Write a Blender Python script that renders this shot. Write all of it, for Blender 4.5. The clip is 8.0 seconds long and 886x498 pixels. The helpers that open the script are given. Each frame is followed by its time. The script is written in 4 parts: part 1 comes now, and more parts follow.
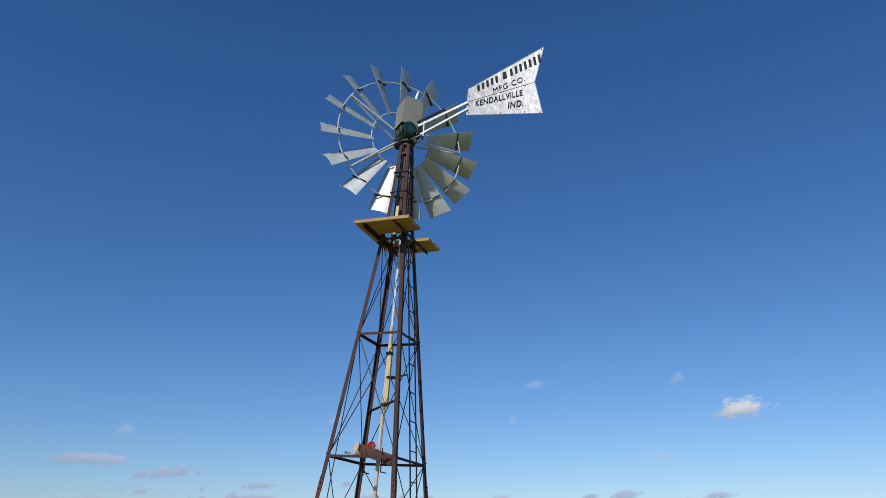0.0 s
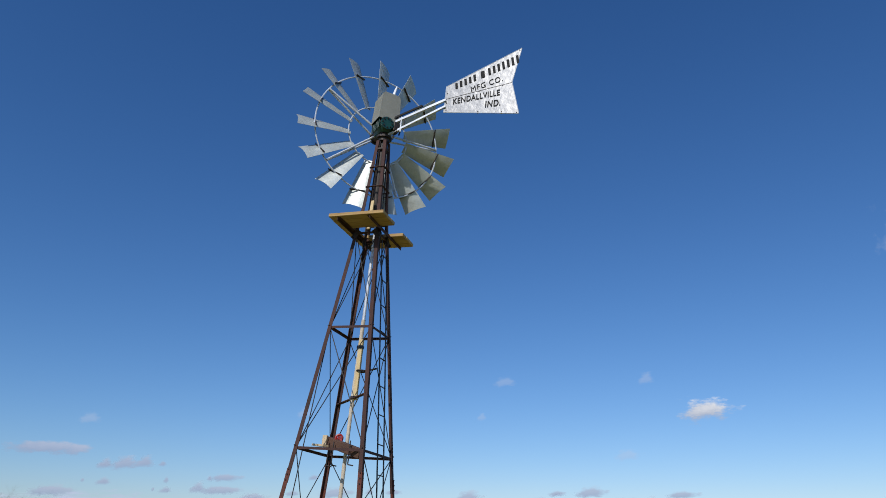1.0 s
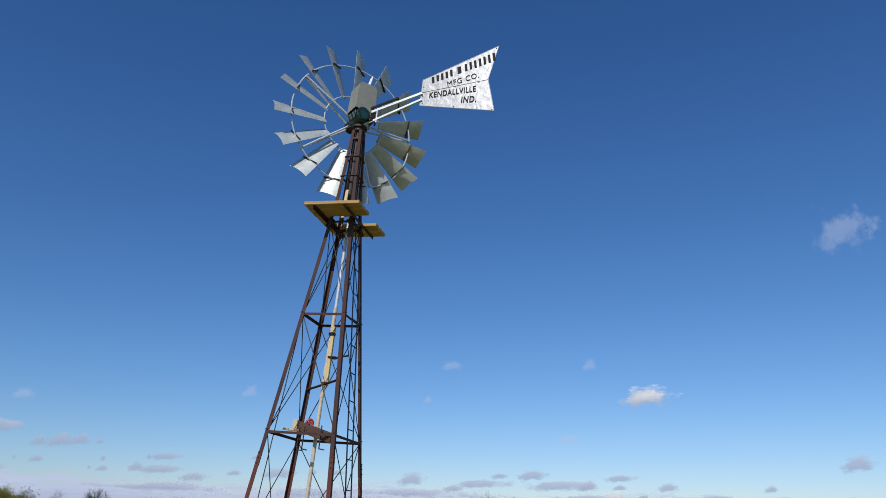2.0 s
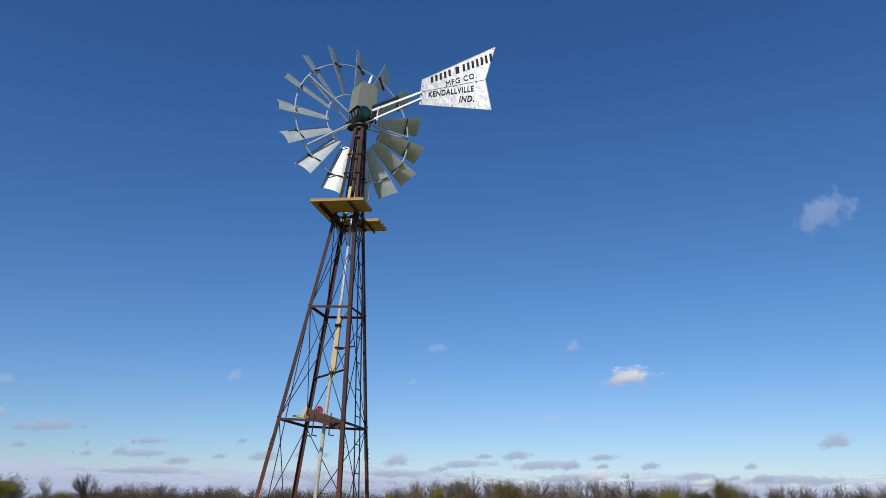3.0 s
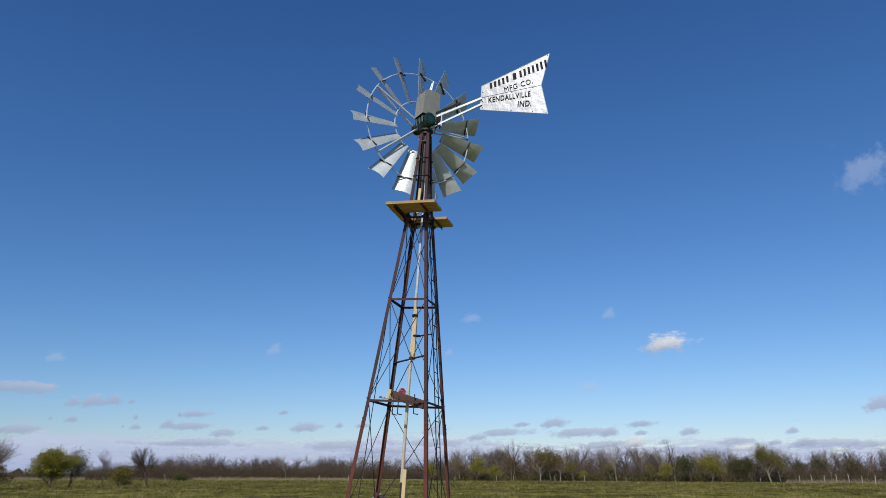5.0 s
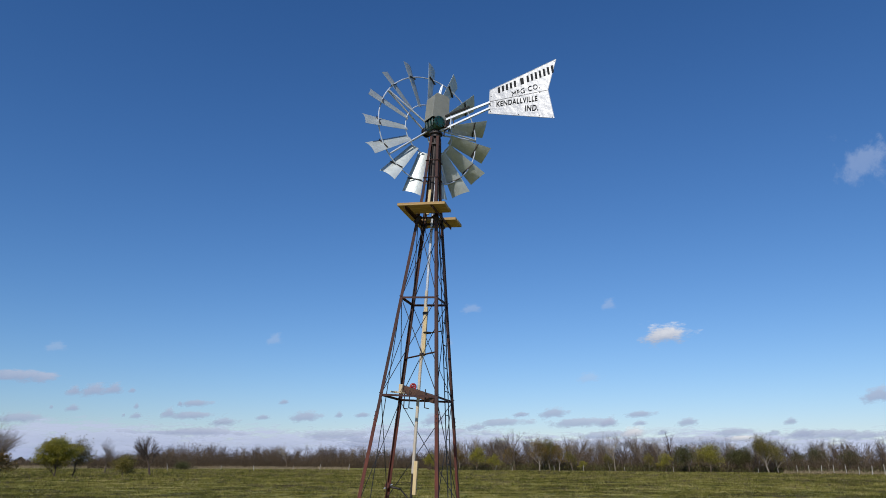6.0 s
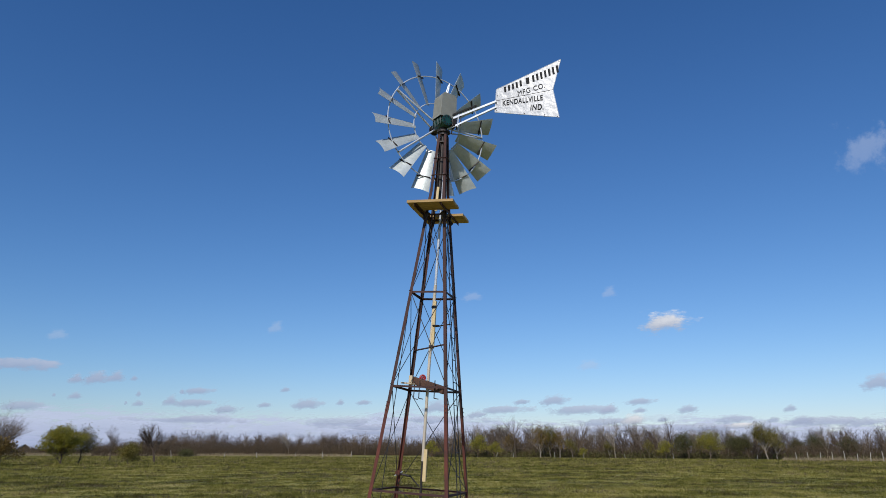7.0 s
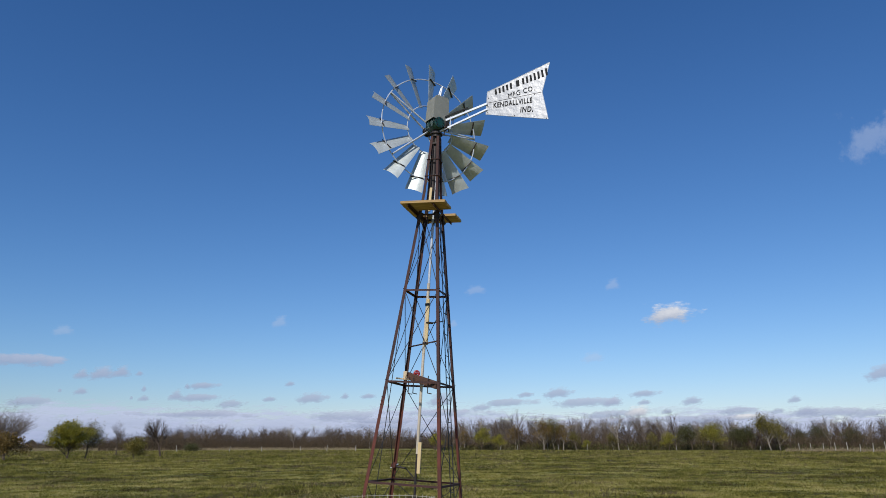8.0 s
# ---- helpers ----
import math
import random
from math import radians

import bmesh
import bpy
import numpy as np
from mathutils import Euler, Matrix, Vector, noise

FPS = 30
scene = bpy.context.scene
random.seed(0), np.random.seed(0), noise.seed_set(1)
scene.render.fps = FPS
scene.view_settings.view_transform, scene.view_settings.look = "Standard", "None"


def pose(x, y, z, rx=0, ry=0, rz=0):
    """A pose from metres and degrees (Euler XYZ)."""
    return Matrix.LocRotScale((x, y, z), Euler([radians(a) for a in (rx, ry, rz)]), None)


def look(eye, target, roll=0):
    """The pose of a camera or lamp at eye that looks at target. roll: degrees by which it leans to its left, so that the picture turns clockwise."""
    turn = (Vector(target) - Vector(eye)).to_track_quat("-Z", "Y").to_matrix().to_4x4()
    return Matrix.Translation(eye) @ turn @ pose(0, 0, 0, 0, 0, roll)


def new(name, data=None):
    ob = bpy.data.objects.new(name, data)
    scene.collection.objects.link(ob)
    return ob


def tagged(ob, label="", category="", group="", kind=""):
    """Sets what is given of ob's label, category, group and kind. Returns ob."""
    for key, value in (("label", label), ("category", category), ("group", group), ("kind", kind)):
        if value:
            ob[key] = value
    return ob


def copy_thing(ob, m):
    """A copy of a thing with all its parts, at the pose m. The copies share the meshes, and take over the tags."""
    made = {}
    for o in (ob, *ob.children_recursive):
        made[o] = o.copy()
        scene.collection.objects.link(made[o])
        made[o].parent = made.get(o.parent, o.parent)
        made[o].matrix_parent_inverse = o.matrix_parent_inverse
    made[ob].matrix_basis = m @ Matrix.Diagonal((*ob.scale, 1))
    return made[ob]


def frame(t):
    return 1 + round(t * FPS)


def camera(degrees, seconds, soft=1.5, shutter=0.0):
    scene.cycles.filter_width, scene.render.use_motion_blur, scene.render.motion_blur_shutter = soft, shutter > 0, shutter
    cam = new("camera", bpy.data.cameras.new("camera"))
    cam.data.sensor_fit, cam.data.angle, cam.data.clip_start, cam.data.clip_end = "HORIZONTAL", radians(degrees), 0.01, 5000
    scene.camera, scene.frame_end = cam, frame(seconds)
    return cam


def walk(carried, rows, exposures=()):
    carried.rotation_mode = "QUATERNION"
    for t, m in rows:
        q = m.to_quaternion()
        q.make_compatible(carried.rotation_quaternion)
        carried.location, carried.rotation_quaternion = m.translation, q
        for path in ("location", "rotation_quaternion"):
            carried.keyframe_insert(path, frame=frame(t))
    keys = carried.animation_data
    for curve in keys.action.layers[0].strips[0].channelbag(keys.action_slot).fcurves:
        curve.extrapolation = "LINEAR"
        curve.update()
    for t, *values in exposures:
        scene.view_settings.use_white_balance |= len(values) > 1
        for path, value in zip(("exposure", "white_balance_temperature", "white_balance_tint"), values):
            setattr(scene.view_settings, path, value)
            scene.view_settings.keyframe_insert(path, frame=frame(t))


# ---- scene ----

# ---------------------------------------------------------------- camera
cam = camera(64.73, 8.0, soft=0.75)
walk(cam, [
    (0, pose(1.547, -8.785, 1.615, 113.238, -0.431, 3.887)),
    (0.5, pose(1.576, -8.815, 1.604, 113.239, -0.742, 2.964)),
    (1, pose(1.567, -8.850, 1.592, 112.938, -1.159, 1.313)),
    (1.5, pose(1.440, -8.927, 1.602, 112.373, -1.408, -0.962)),
    (2, pose(1.281, -9.099, 1.604, 111.673, -1.472, -3.107)),
    (3.5, pose(0.912, -9.811, 1.594, 109.590, -0.715, -4.289)),
    (4, pose(0.796, -10.087, 1.606, 108.960, -0.485, -3.028)),
    (4.5, pose(0.696, -10.373, 1.623, 108.436, -0.337, -1.831)),
    (5, pose(0.468, -10.576, 1.610, 107.866, -0.152, -1.168)),
    (6.5, pose(0.258, -11.175, 1.653, 106.659, -0.337, -1.255)),
    (7, pose(0.177, -11.355, 1.655, 106.101, -0.260, -1.150)),
    (7.5, pose(0.280, -11.558, 1.648, 105.640, -0.099, -0.952)),
    (8, pose(0.346, -11.713, 1.654, 105.566, 0.055, -0.784)),
])

# ---------------------------------------------------------------- light
SUN_TO = Vector((-0.30, -0.72, 0.62)).normalized()
world = bpy.data.worlds.new("sky")
scene.world = world
world.use_nodes = True
wn = world.node_tree
sky = wn.nodes.new("ShaderNodeTexSky")
sky.sky_type = "NISHITA"
sky.sun_disc = False
sky.sun_elevation = math.asin(SUN_TO.z)
sky.sun_rotation = math.atan2(SUN_TO.x, SUN_TO.y)
sky.air_density, sky.dust_density, sky.ozone_density = 1.0, 0.35, 2.0
wn.nodes["Background"].inputs["Strength"].default_value = 0.0632
split = wn.nodes.new("ShaderNodeSeparateColor")
join = wn.nodes.new("ShaderNodeCombineColor")
wn.links.new(sky.outputs[0], split.inputs[0])
for channel, power, gain in ((0, 1.37, 0.565), (1, 1.13, 1.01), (2, 1.00, 1.70)):
    deepen = wn.nodes.new("ShaderNodeMath")
    deepen.operation = "POWER"
    deepen.inputs[1].default_value = power
    wn.links.new(split.outputs[channel], deepen.inputs[0])
    scale_up = wn.nodes.new("ShaderNodeMath")
    scale_up.operation = "MULTIPLY"
    scale_up.inputs[1].default_value = gain
    wn.links.new(deepen.outputs[0], scale_up.inputs[0])
    wn.links.new(scale_up.outputs[0], join.inputs[channel])
wn.links.new(join.outputs[0], wn.nodes["Background"].inputs["Color"])
sun_data = bpy.data.lights.new("sun", "SUN")
sun_data.energy, sun_data.angle, sun_data.color = 3.2, radians(0.53), (1.0, 0.95, 0.87)
sun = new("sun", sun_data)
sun.matrix_world = look(SUN_TO * 50, (0, 0, 0))
scene.view_settings.exposure = 0.0


# ---------------------------------------------------------------- materials
def material(name, base, rough=0.7, metal=0.0, second=None, scale=6.0, fine=60.0, amount=0.5,
             bump=0.2, bump_scale=80.0, stretch=(1, 1, 1), island=0.0, rand=0.0, translucent=0.0):
    m = bpy.data.materials.new(name)
    m.use_nodes = True
    nt = m.node_tree
    b = nt.nodes["Principled BSDF"]
    b.inputs["Roughness"].default_value = rough
    b.inputs["Metallic"].default_value = metal
    tc = nt.nodes.new("ShaderNodeTexCoord")
    mp = nt.nodes.new("ShaderNodeMapping")
    mp.inputs["Scale"].default_value = stretch
    nt.links.new(tc.outputs["Object"], mp.inputs["Vector"])
    second = second or tuple(c * 0.6 for c in base)

    def noise_tex(s, detail):
        n = nt.nodes.new("ShaderNodeTexNoise")
        n.inputs["Scale"].default_value, n.inputs["Detail"].default_value = s, detail
        nt.links.new(mp.outputs[0], n.inputs["Vector"])
        return n.outputs["Fac"]

    big, small = noise_tex(scale, 4), noise_tex(fine, 3)
    add = nt.nodes.new("ShaderNodeMath")
    add.operation = "MULTIPLY_ADD"
    nt.links.new(small, add.inputs[0])
    add.inputs[1].default_value = 0.5
    nt.links.new(big, add.inputs[2])
    fac = add.outputs[0]
    if island or rand:
        src = nt.nodes.new("ShaderNodeNewGeometry").outputs["Random Per Island"] if island else \
            nt.nodes.new("ShaderNodeObjectInfo").outputs["Random"]
        a2 = nt.nodes.new("ShaderNodeMath")
        a2.operation = "MULTIPLY_ADD"
        nt.links.new(src, a2.inputs[0])
        a2.inputs[1].default_value = island or rand
        nt.links.new(fac, a2.inputs[2])
        fac = a2.outputs[0]
    ramp = nt.nodes.new("ShaderNodeMapRange")
    mid = 0.75 + (island or rand) * 0.5
    ramp.inputs["From Min"].default_value = mid - amount * 0.5
    ramp.inputs["From Max"].default_value = mid + amount * 0.5
    nt.links.new(fac, ramp.inputs["Value"])
    mix = nt.nodes.new("ShaderNodeMix")
    mix.data_type = "RGBA"
    mix.inputs["A"].default_value = (*base, 1)
    mix.inputs["B"].default_value = (*second, 1)
    nt.links.new(ramp.outputs["Result"], mix.inputs["Factor"])
    nt.links.new(mix.outputs["Result"], b.inputs["Base Color"])
    if bump:
        bp = nt.nodes.new("ShaderNodeBump")
        bp.inputs["Strength"].default_value, bp.inputs["Distance"].default_value = bump, 0.01
        nt.links.new(noise_tex(bump_scale, 3), bp.inputs["Height"])
        nt.links.new(bp.outputs[0], b.inputs["Normal"])
    if translucent:
        tr = nt.nodes.new("ShaderNodeBsdfTranslucent")
        nt.links.new(mix.outputs["Result"], tr.inputs["Color"])
        ms = nt.nodes.new("ShaderNodeMixShader")
        ms.inputs[0].default_value = translucent
        nt.links.new(b.outputs[0], ms.inputs[1])
        nt.links.new(tr.outputs[0], ms.inputs[2])
        nt.links.new(ms.outputs[0], nt.nodes["Material Output"].inputs["Surface"])
    return m


RUST = material("rusty_steel", (0.088, 0.033, 0.026), 0.8, 0.1, (0.034, 0.019, 0.018), 3, 40, 0.6, 0.3)
RUST_RED = material("red_rust", (0.155, 0.038, 0.022), 0.8, 0.1, (0.062, 0.022, 0.017), 4, 50, 0.6, 0.3)
ROD = material("dark_wire", (0.018, 0.02, 0.026), 0.6, 0.2, (0.035, 0.03, 0.028), 6, 60)
GALV = material("galvanized_sheet", (0.57, 0.61, 0.60), 0.48, 0.38, (0.35, 0.385, 0.38), 5, 34, 0.7, 0.3, 26, rand=0.25)
HOOD = material("dull_sheet", (0.30, 0.30, 0.26), 0.6, 0.1, (0.22, 0.22, 0.19), 7, 45, 0.7, 0.15, 30)
GALV_ROD = material("galvanized_bar", (0.66, 0.71, 0.80), 0.5, 0.25, (0.45, 0.48, 0.53), 9, 60, 0.6, 0.1)
VANE = material("tail_sheet", (0.38, 0.385, 0.395), 0.42, 0.4, (0.23, 0.24, 0.26), 5, 30, 0.7, 0.5, 11)
INK = material("black_paint", (0.012, 0.012, 0.014), 0.95, 0, (0.03, 0.03, 0.03), 20, 90)
GREEN = material("green_enamel", (0.012, 0.075, 0.062), 0.35, 0.0, (0.008, 0.03, 0.03), 12, 60, 0.6, 0.1)
DARK = material("greasy_iron", (0.018, 0.017, 0.018), 0.55, 0.3, (0.05, 0.035, 0.03), 12, 60)
PLANK = material("fresh_pine", (0.56, 0.38, 0.155), 0.75, 0, (0.34, 0.205, 0.08), 3, 30, 0.6, 0.25, 60, (1, 9, 9), rand=0.3)
PLANK_Y = material("fresh_pine_across", (0.56, 0.38, 0.155), 0.75, 0, (0.34, 0.205, 0.08), 3, 30, 0.6, 0.25, 60, (9, 1, 9), rand=0.3)
POLE = material("weathered_pole", (0.68, 0.60, 0.49), 0.7, 0, (0.42, 0.36, 0.29), 5, 40, 0.6, 0.25, 60, (6, 6, 0.6))
BLOCK = material("yellow_timber", (0.70, 0.55, 0.30), 0.7, 0, (0.55, 0.40, 0.20), 6, 40, 0.6, 0.2, 60, (6, 6, 1))
TIMBER = material("old_beam", (0.125, 0.06, 0.036), 0.8, 0, (0.065, 0.034, 0.023), 6, 40, 0.6, 0.3)
BEAM_END = material("sawn_end", (0.66, 0.54, 0.36), 0.8, 0, (0.5, 0.38, 0.24), 12, 60)
RED = material("red_wheel_paint", (0.42, 0.02, 0.02), 0.4, 0, (0.22, 0.016, 0.016), 14, 60)
CONCRETE = material("concrete", (0.42, 0.40, 0.36), 0.9, 0, (0.30, 0.29, 0.26), 6, 50)
WIRE = material("galvanized_wire", (0.52, 0.48, 0.38), 0.55, 0.2, (0.38, 0.35, 0.28), 12, 60)
TRIM = material("white_trim", (0.78, 0.78, 0.76), 0.6, 0, (0.62, 0.62, 0.6), 2, 20)
POST = material("weathered_post", (0.48, 0.45, 0.40), 0.85, 0, (0.30, 0.27, 0.23), 4, 30, 0.6, 0.3, 40, (5, 5, 0.6))
BARK = material("grey_bark", (0.175, 0.13, 0.092), 0.9, 0, (0.08, 0.057, 0.04), 1.5, 12, 0.6, 0.3, 20, rand=0.5)
BARK_FAR = material("brown_bark", (0.105, 0.072, 0.052), 0.9, 0, (0.055, 0.038, 0.029), 1.5, 12, 0.6, 0.0, rand=0.5)
BARK_PALE = material("pale_bark", (0.34, 0.29, 0.23), 0.9, 0, (0.16, 0.125, 0.10), 1.5, 12, 0.6, 0.0, rand=0.5)
LEAF_Y = material("yellow_green_leaves", (0.38, 0.31, 0.028), 0.6, 0, (0.165, 0.175, 0.022), 0.9, 9, 0.6, 0, island=0.6, translucent=0.35)
LEAF_G = material("dull_green_leaves", (0.115, 0.112, 0.027), 0.6, 0, (0.052, 0.055, 0.017), 0.9, 9, 0.6, 0, island=0.6, translucent=0.3)
LEAF_O = material("orange_brown_leaves", (0.28, 0.17, 0.035), 0.65, 0, (0.12, 0.085, 0.03), 0.9, 9, 0.6, 0, island=0.6, translucent=0.3)
BRUSH = material("brown_brush", (0.122, 0.080, 0.042), 0.85, 0, (0.055, 0.038, 0.021), 0.12, 3, 0.5, 0, island=0.5)
LEAF_OLIVE = material("olive_yellow_leaves", (0.24, 0.19, 0.03), 0.6, 0, (0.10, 0.09, 0.02), 0.9, 9, 0.6, 0, island=0.6, translucent=0.3)
HAY = material("straw_grass", (0.37, 0.30, 0.105), 0.8, 0, (0.25, 0.21, 0.065), 0.3, 3, 0.5, 0, island=0.3, translucent=0.3)
LEAF_B = material("olive_brown_leaves", (0.15, 0.125, 0.032), 0.6, 0, (0.07, 0.066, 0.02), 0.9, 9, 0.6, 0, island=0.6, translucent=0.3)
WEED = material("dry_weeds", (0.13, 0.092, 0.045), 0.8, 0, (0.08, 0.06, 0.03), 0.2, 5, 0.5, 0, island=0.5)
REED = material("dry_reeds", (0.32, 0.25, 0.15), 0.8, 0, (0.2, 0.14, 0.08), 0.2, 5, 0.5, 0, island=0.5)


def pasture_material(name, relief, translucent=0.0):
    """Autumn pasture: brown-green hollows, yellow-green sward and straw patches at several sizes."""
    m = bpy.data.materials.new(name)
    m.use_nodes = True
    nt = m.node_tree
    b = nt.nodes["Principled BSDF"]
    b.inputs["Roughness"].default_value = 0.9
    b.inputs["Specular IOR Level"].default_value = 0.15
    tc = nt.nodes.new("ShaderNodeTexCoord")

    def patches(scale, detail, weight, add=None):
        mp = nt.nodes.new("ShaderNodeMapping")
        mp.inputs["Scale"].default_value = (1, 1, 0.2)
        nt.links.new(tc.outputs["Object"], mp.inputs["Vector"])
        t = nt.nodes.new("ShaderNodeTexNoise")
        t.inputs["Scale"].default_value, t.inputs["Detail"].default_value = scale, detail
        t.inputs["Roughness"].default_value = 0.6
        nt.links.new(mp.outputs[0], t.inputs["Vector"])
        k = nt.nodes.new("ShaderNodeMath")
        k.operation = "MULTIPLY_ADD"
        nt.links.new(t.outputs["Fac"], k.inputs[0])
        k.inputs[1].default_value = weight
        if add:
            nt.links.new(add, k.inputs[2])
        else:
            k.inputs[2].default_value = 0.0
        return k.outputs[0]

    v = patches(0.055, 3, 0.22)
    v = patches(0.36, 4, 0.48, v)
    v = patches(1.7, 4, 0.30, v)
    ramp = nt.nodes.new("ShaderNodeValToRGB")
    stops = ((0.41, (0.098, 0.078, 0.030)), (0.60, (0.42, 0.35, 0.135)), (0.46, (0.122, 0.117, 0.026)),
             (0.505, (0.222, 0.205, 0.043)), (0.55, (0.33, 0.285, 0.080)))
    for i, (p, c) in enumerate(stops):
        e = ramp.color_ramp.elements[i] if i < 2 else ramp.color_ramp.elements.new(p)
        e.position, e.color = p, (*c, 1)
    nt.links.new(v, ramp.inputs[0])
    nt.links.new(ramp.outputs[0], b.inputs["Base Color"])
    if relief:
        bp = nt.nodes.new("ShaderNodeBump")
        bp.inputs["Strength"].default_value, bp.inputs["Distance"].default_value = 0.6, relief
        nt.links.new(patches(2.5, 6, 1.0), bp.inputs["Height"])
        nt.links.new(bp.outputs[0], b.inputs["Normal"])
    if translucent:
        tr = nt.nodes.new("ShaderNodeBsdfTranslucent")
        nt.links.new(ramp.outputs[0], tr.inputs["Color"])
        ms = nt.nodes.new("ShaderNodeMixShader")
        ms.inputs[0].default_value = translucent
        nt.links.new(b.outputs[0], ms.inputs[1])
        nt.links.new(tr.outputs[0], ms.inputs[2])
        nt.links.new(ms.outputs[0], nt.nodes["Material Output"].inputs["Surface"])
    return m


PASTURE = pasture_material("pasture", 0.15)
GRASS = pasture_material("grass_blades", 0.0, 0.42)


# ---------------------------------------------------------------- mesh helpers
def part(name, bm, mat, parent=None, label="", smooth=False):
    me = bpy.data.meshes.new(name)
    bm.normal_update()
    bm.to_mesh(me)
    bm.free()
    me.materials.append(mat)
    if smooth:
        for p in me.polygons:
            p.use_smooth = True
    ob = new(name, me)
    ob.parent = parent
    if label:
        tagged(ob, label)
    return ob


def share(name, src, parent, m):
    ob = new(name, src.data)
    ob.parent = parent
    ob.matrix_basis = m
    return ob


def empty(name, m, label, category, group="", kind=""):
    ob = new(name)
    ob.empty_display_size = 0.1
    ob.matrix_world = m
    return tagged(ob, label, category, group, kind)


def frame_of(a, b, up=(0, 0, 1)):
    a, b = Vector(a), Vector(b)
    zv = (b - a).normalized()
    xv = Vector(up).cross(zv)
    if xv.length < 1e-4:
        xv = Vector((1, 0, 0))
    xv.normalize()
    return Matrix((xv, zv.cross(xv), zv)).transposed().to_4x4(), (b - a).length


def add_prism(bm, a, b, outline, up=(0, 0, 1), scale_end=1.0):
    """A bar with the given cross section from a to b."""
    m, ln = frame_of(a, b, up)
    m = Matrix.Translation(a) @ m
    lo = [bm.verts.new(m @ Vector((x, y, 0))) for x, y in outline]
    hi = [bm.verts.new(m @ Vector((x * scale_end, y * scale_end, ln))) for x, y in outline]
    k = len(outline)
    for i in range(k):
        bm.faces.new((lo[i], lo[(i + 1) % k], hi[(i + 1) % k], hi[i]))
    bm.faces.new(lo[::-1])
    bm.faces.new(hi)
    return bm


def ring_outline(r, k=8):
    return [(r * math.cos(2 * math.pi * i / k), r * math.sin(2 * math.pi * i / k)) for i in range(k)]


def rod(a, b, r, k=8, end=1.0):
    return add_prism(bmesh.new(), a, b, ring_outline(r, k), scale_end=end)


def bar(a, b, w, h, up=(0, 0, 1), bevel=0.0):
    bm = add_prism(bmesh.new(), a, b, [(-w / 2, -h / 2), (w / 2, -h / 2), (w / 2, h / 2), (-w / 2, h / 2)], up)
    if bevel:
        bmesh.ops.bevel(bm, geom=bm.edges[:], offset=bevel, segments=1, affect="EDGES")
    return bm


def angle_iron(a, b, w, t, corner):
    """An L-section; corner: the direction in which its heel points."""
    m, ln = frame_of(a, b)
    mi = m.to_3x3().inverted()
    c = mi @ Vector(corner)
    base = [(0, 0), (w, 0), (w, t), (t, t), (t, w), (0, w)]
    # heel at the origin, both flanges symmetric about the direction away from the corner
    d = math.atan2(-c.y, -c.x) - math.pi / 4
    ca, sa = math.cos(d), math.sin(d)
    out = [(x * ca - y * sa, x * sa + y * ca) for x, y in base]
    return add_prism(bmesh.new(), a, b, out)


def torus(r, t, major=64, minor=6, centre=(0, 0, 0)):
    """A ring in the xz plane."""
    bm = bmesh.new()
    rows = []
    for i in range(major):
        a = 2 * math.pi * i / major
        rows.append([bm.verts.new((centre[0] + (r + t * math.cos(b)) * math.cos(a), centre[1] + t * math.sin(b),
                                   centre[2] + (r + t * math.cos(b)) * math.sin(a)))
                     for b in (2 * math.pi * j / minor for j in range(minor))])
    for i in range(major):
        for j in range(minor):
            bm.faces.new((rows[i][j], rows[(i + 1) % major][j], rows[(i + 1) % major][(j + 1) % minor], rows[i][(j + 1) % minor]))
    return bm


# ---------------------------------------------------------------- ground
def terrain(x, y):
    r = math.hypot(x, y)
    v = noise.noise((x * 0.05, y * 0.05, 0.3)) * 0.06 + noise.noise((x * 0.02, y * 0.02, 4.1)) * 0.12
    return v * min(1.0, max(0.0, (r - 6) / 25)) * max(0.0, 1 - r / 600)


def build_ground():
    me = bpy.data.meshes.new("ground")
    radii = [0.0] + [1.2 * 1.045 ** i for i in range(184)]
    seg = 220
    verts, faces = [(0, 0, terrain(0, 0))], []
    for r in radii[1:]:
        for k in range(seg):
            a = 2 * math.pi * k / seg
            x, y = r * math.sin(a), r * math.cos(a)
            verts.append((x, y, terrain(x, y)))
    for k in range(seg):
        faces.append((0, 1 + (k + 1) % seg, 1 + k))
    for i in range(len(radii) - 2):
        b0, b1 = 1 + i * seg, 1 + (i + 1) * seg
        for k in range(seg):
            k2 = (k + 1) % seg
            faces.append((b0 + k, b0 + k2, b1 + k2, b1 + k))
    me.from_pydata(verts, [], faces)
    me.materials.append(PASTURE)
    for p in me.polygons:
        p.use_smooth = True
    tagged(new("ground", me), "rough autumn pasture of green and dry tan grass", "ground", kind="structure")


build_ground()


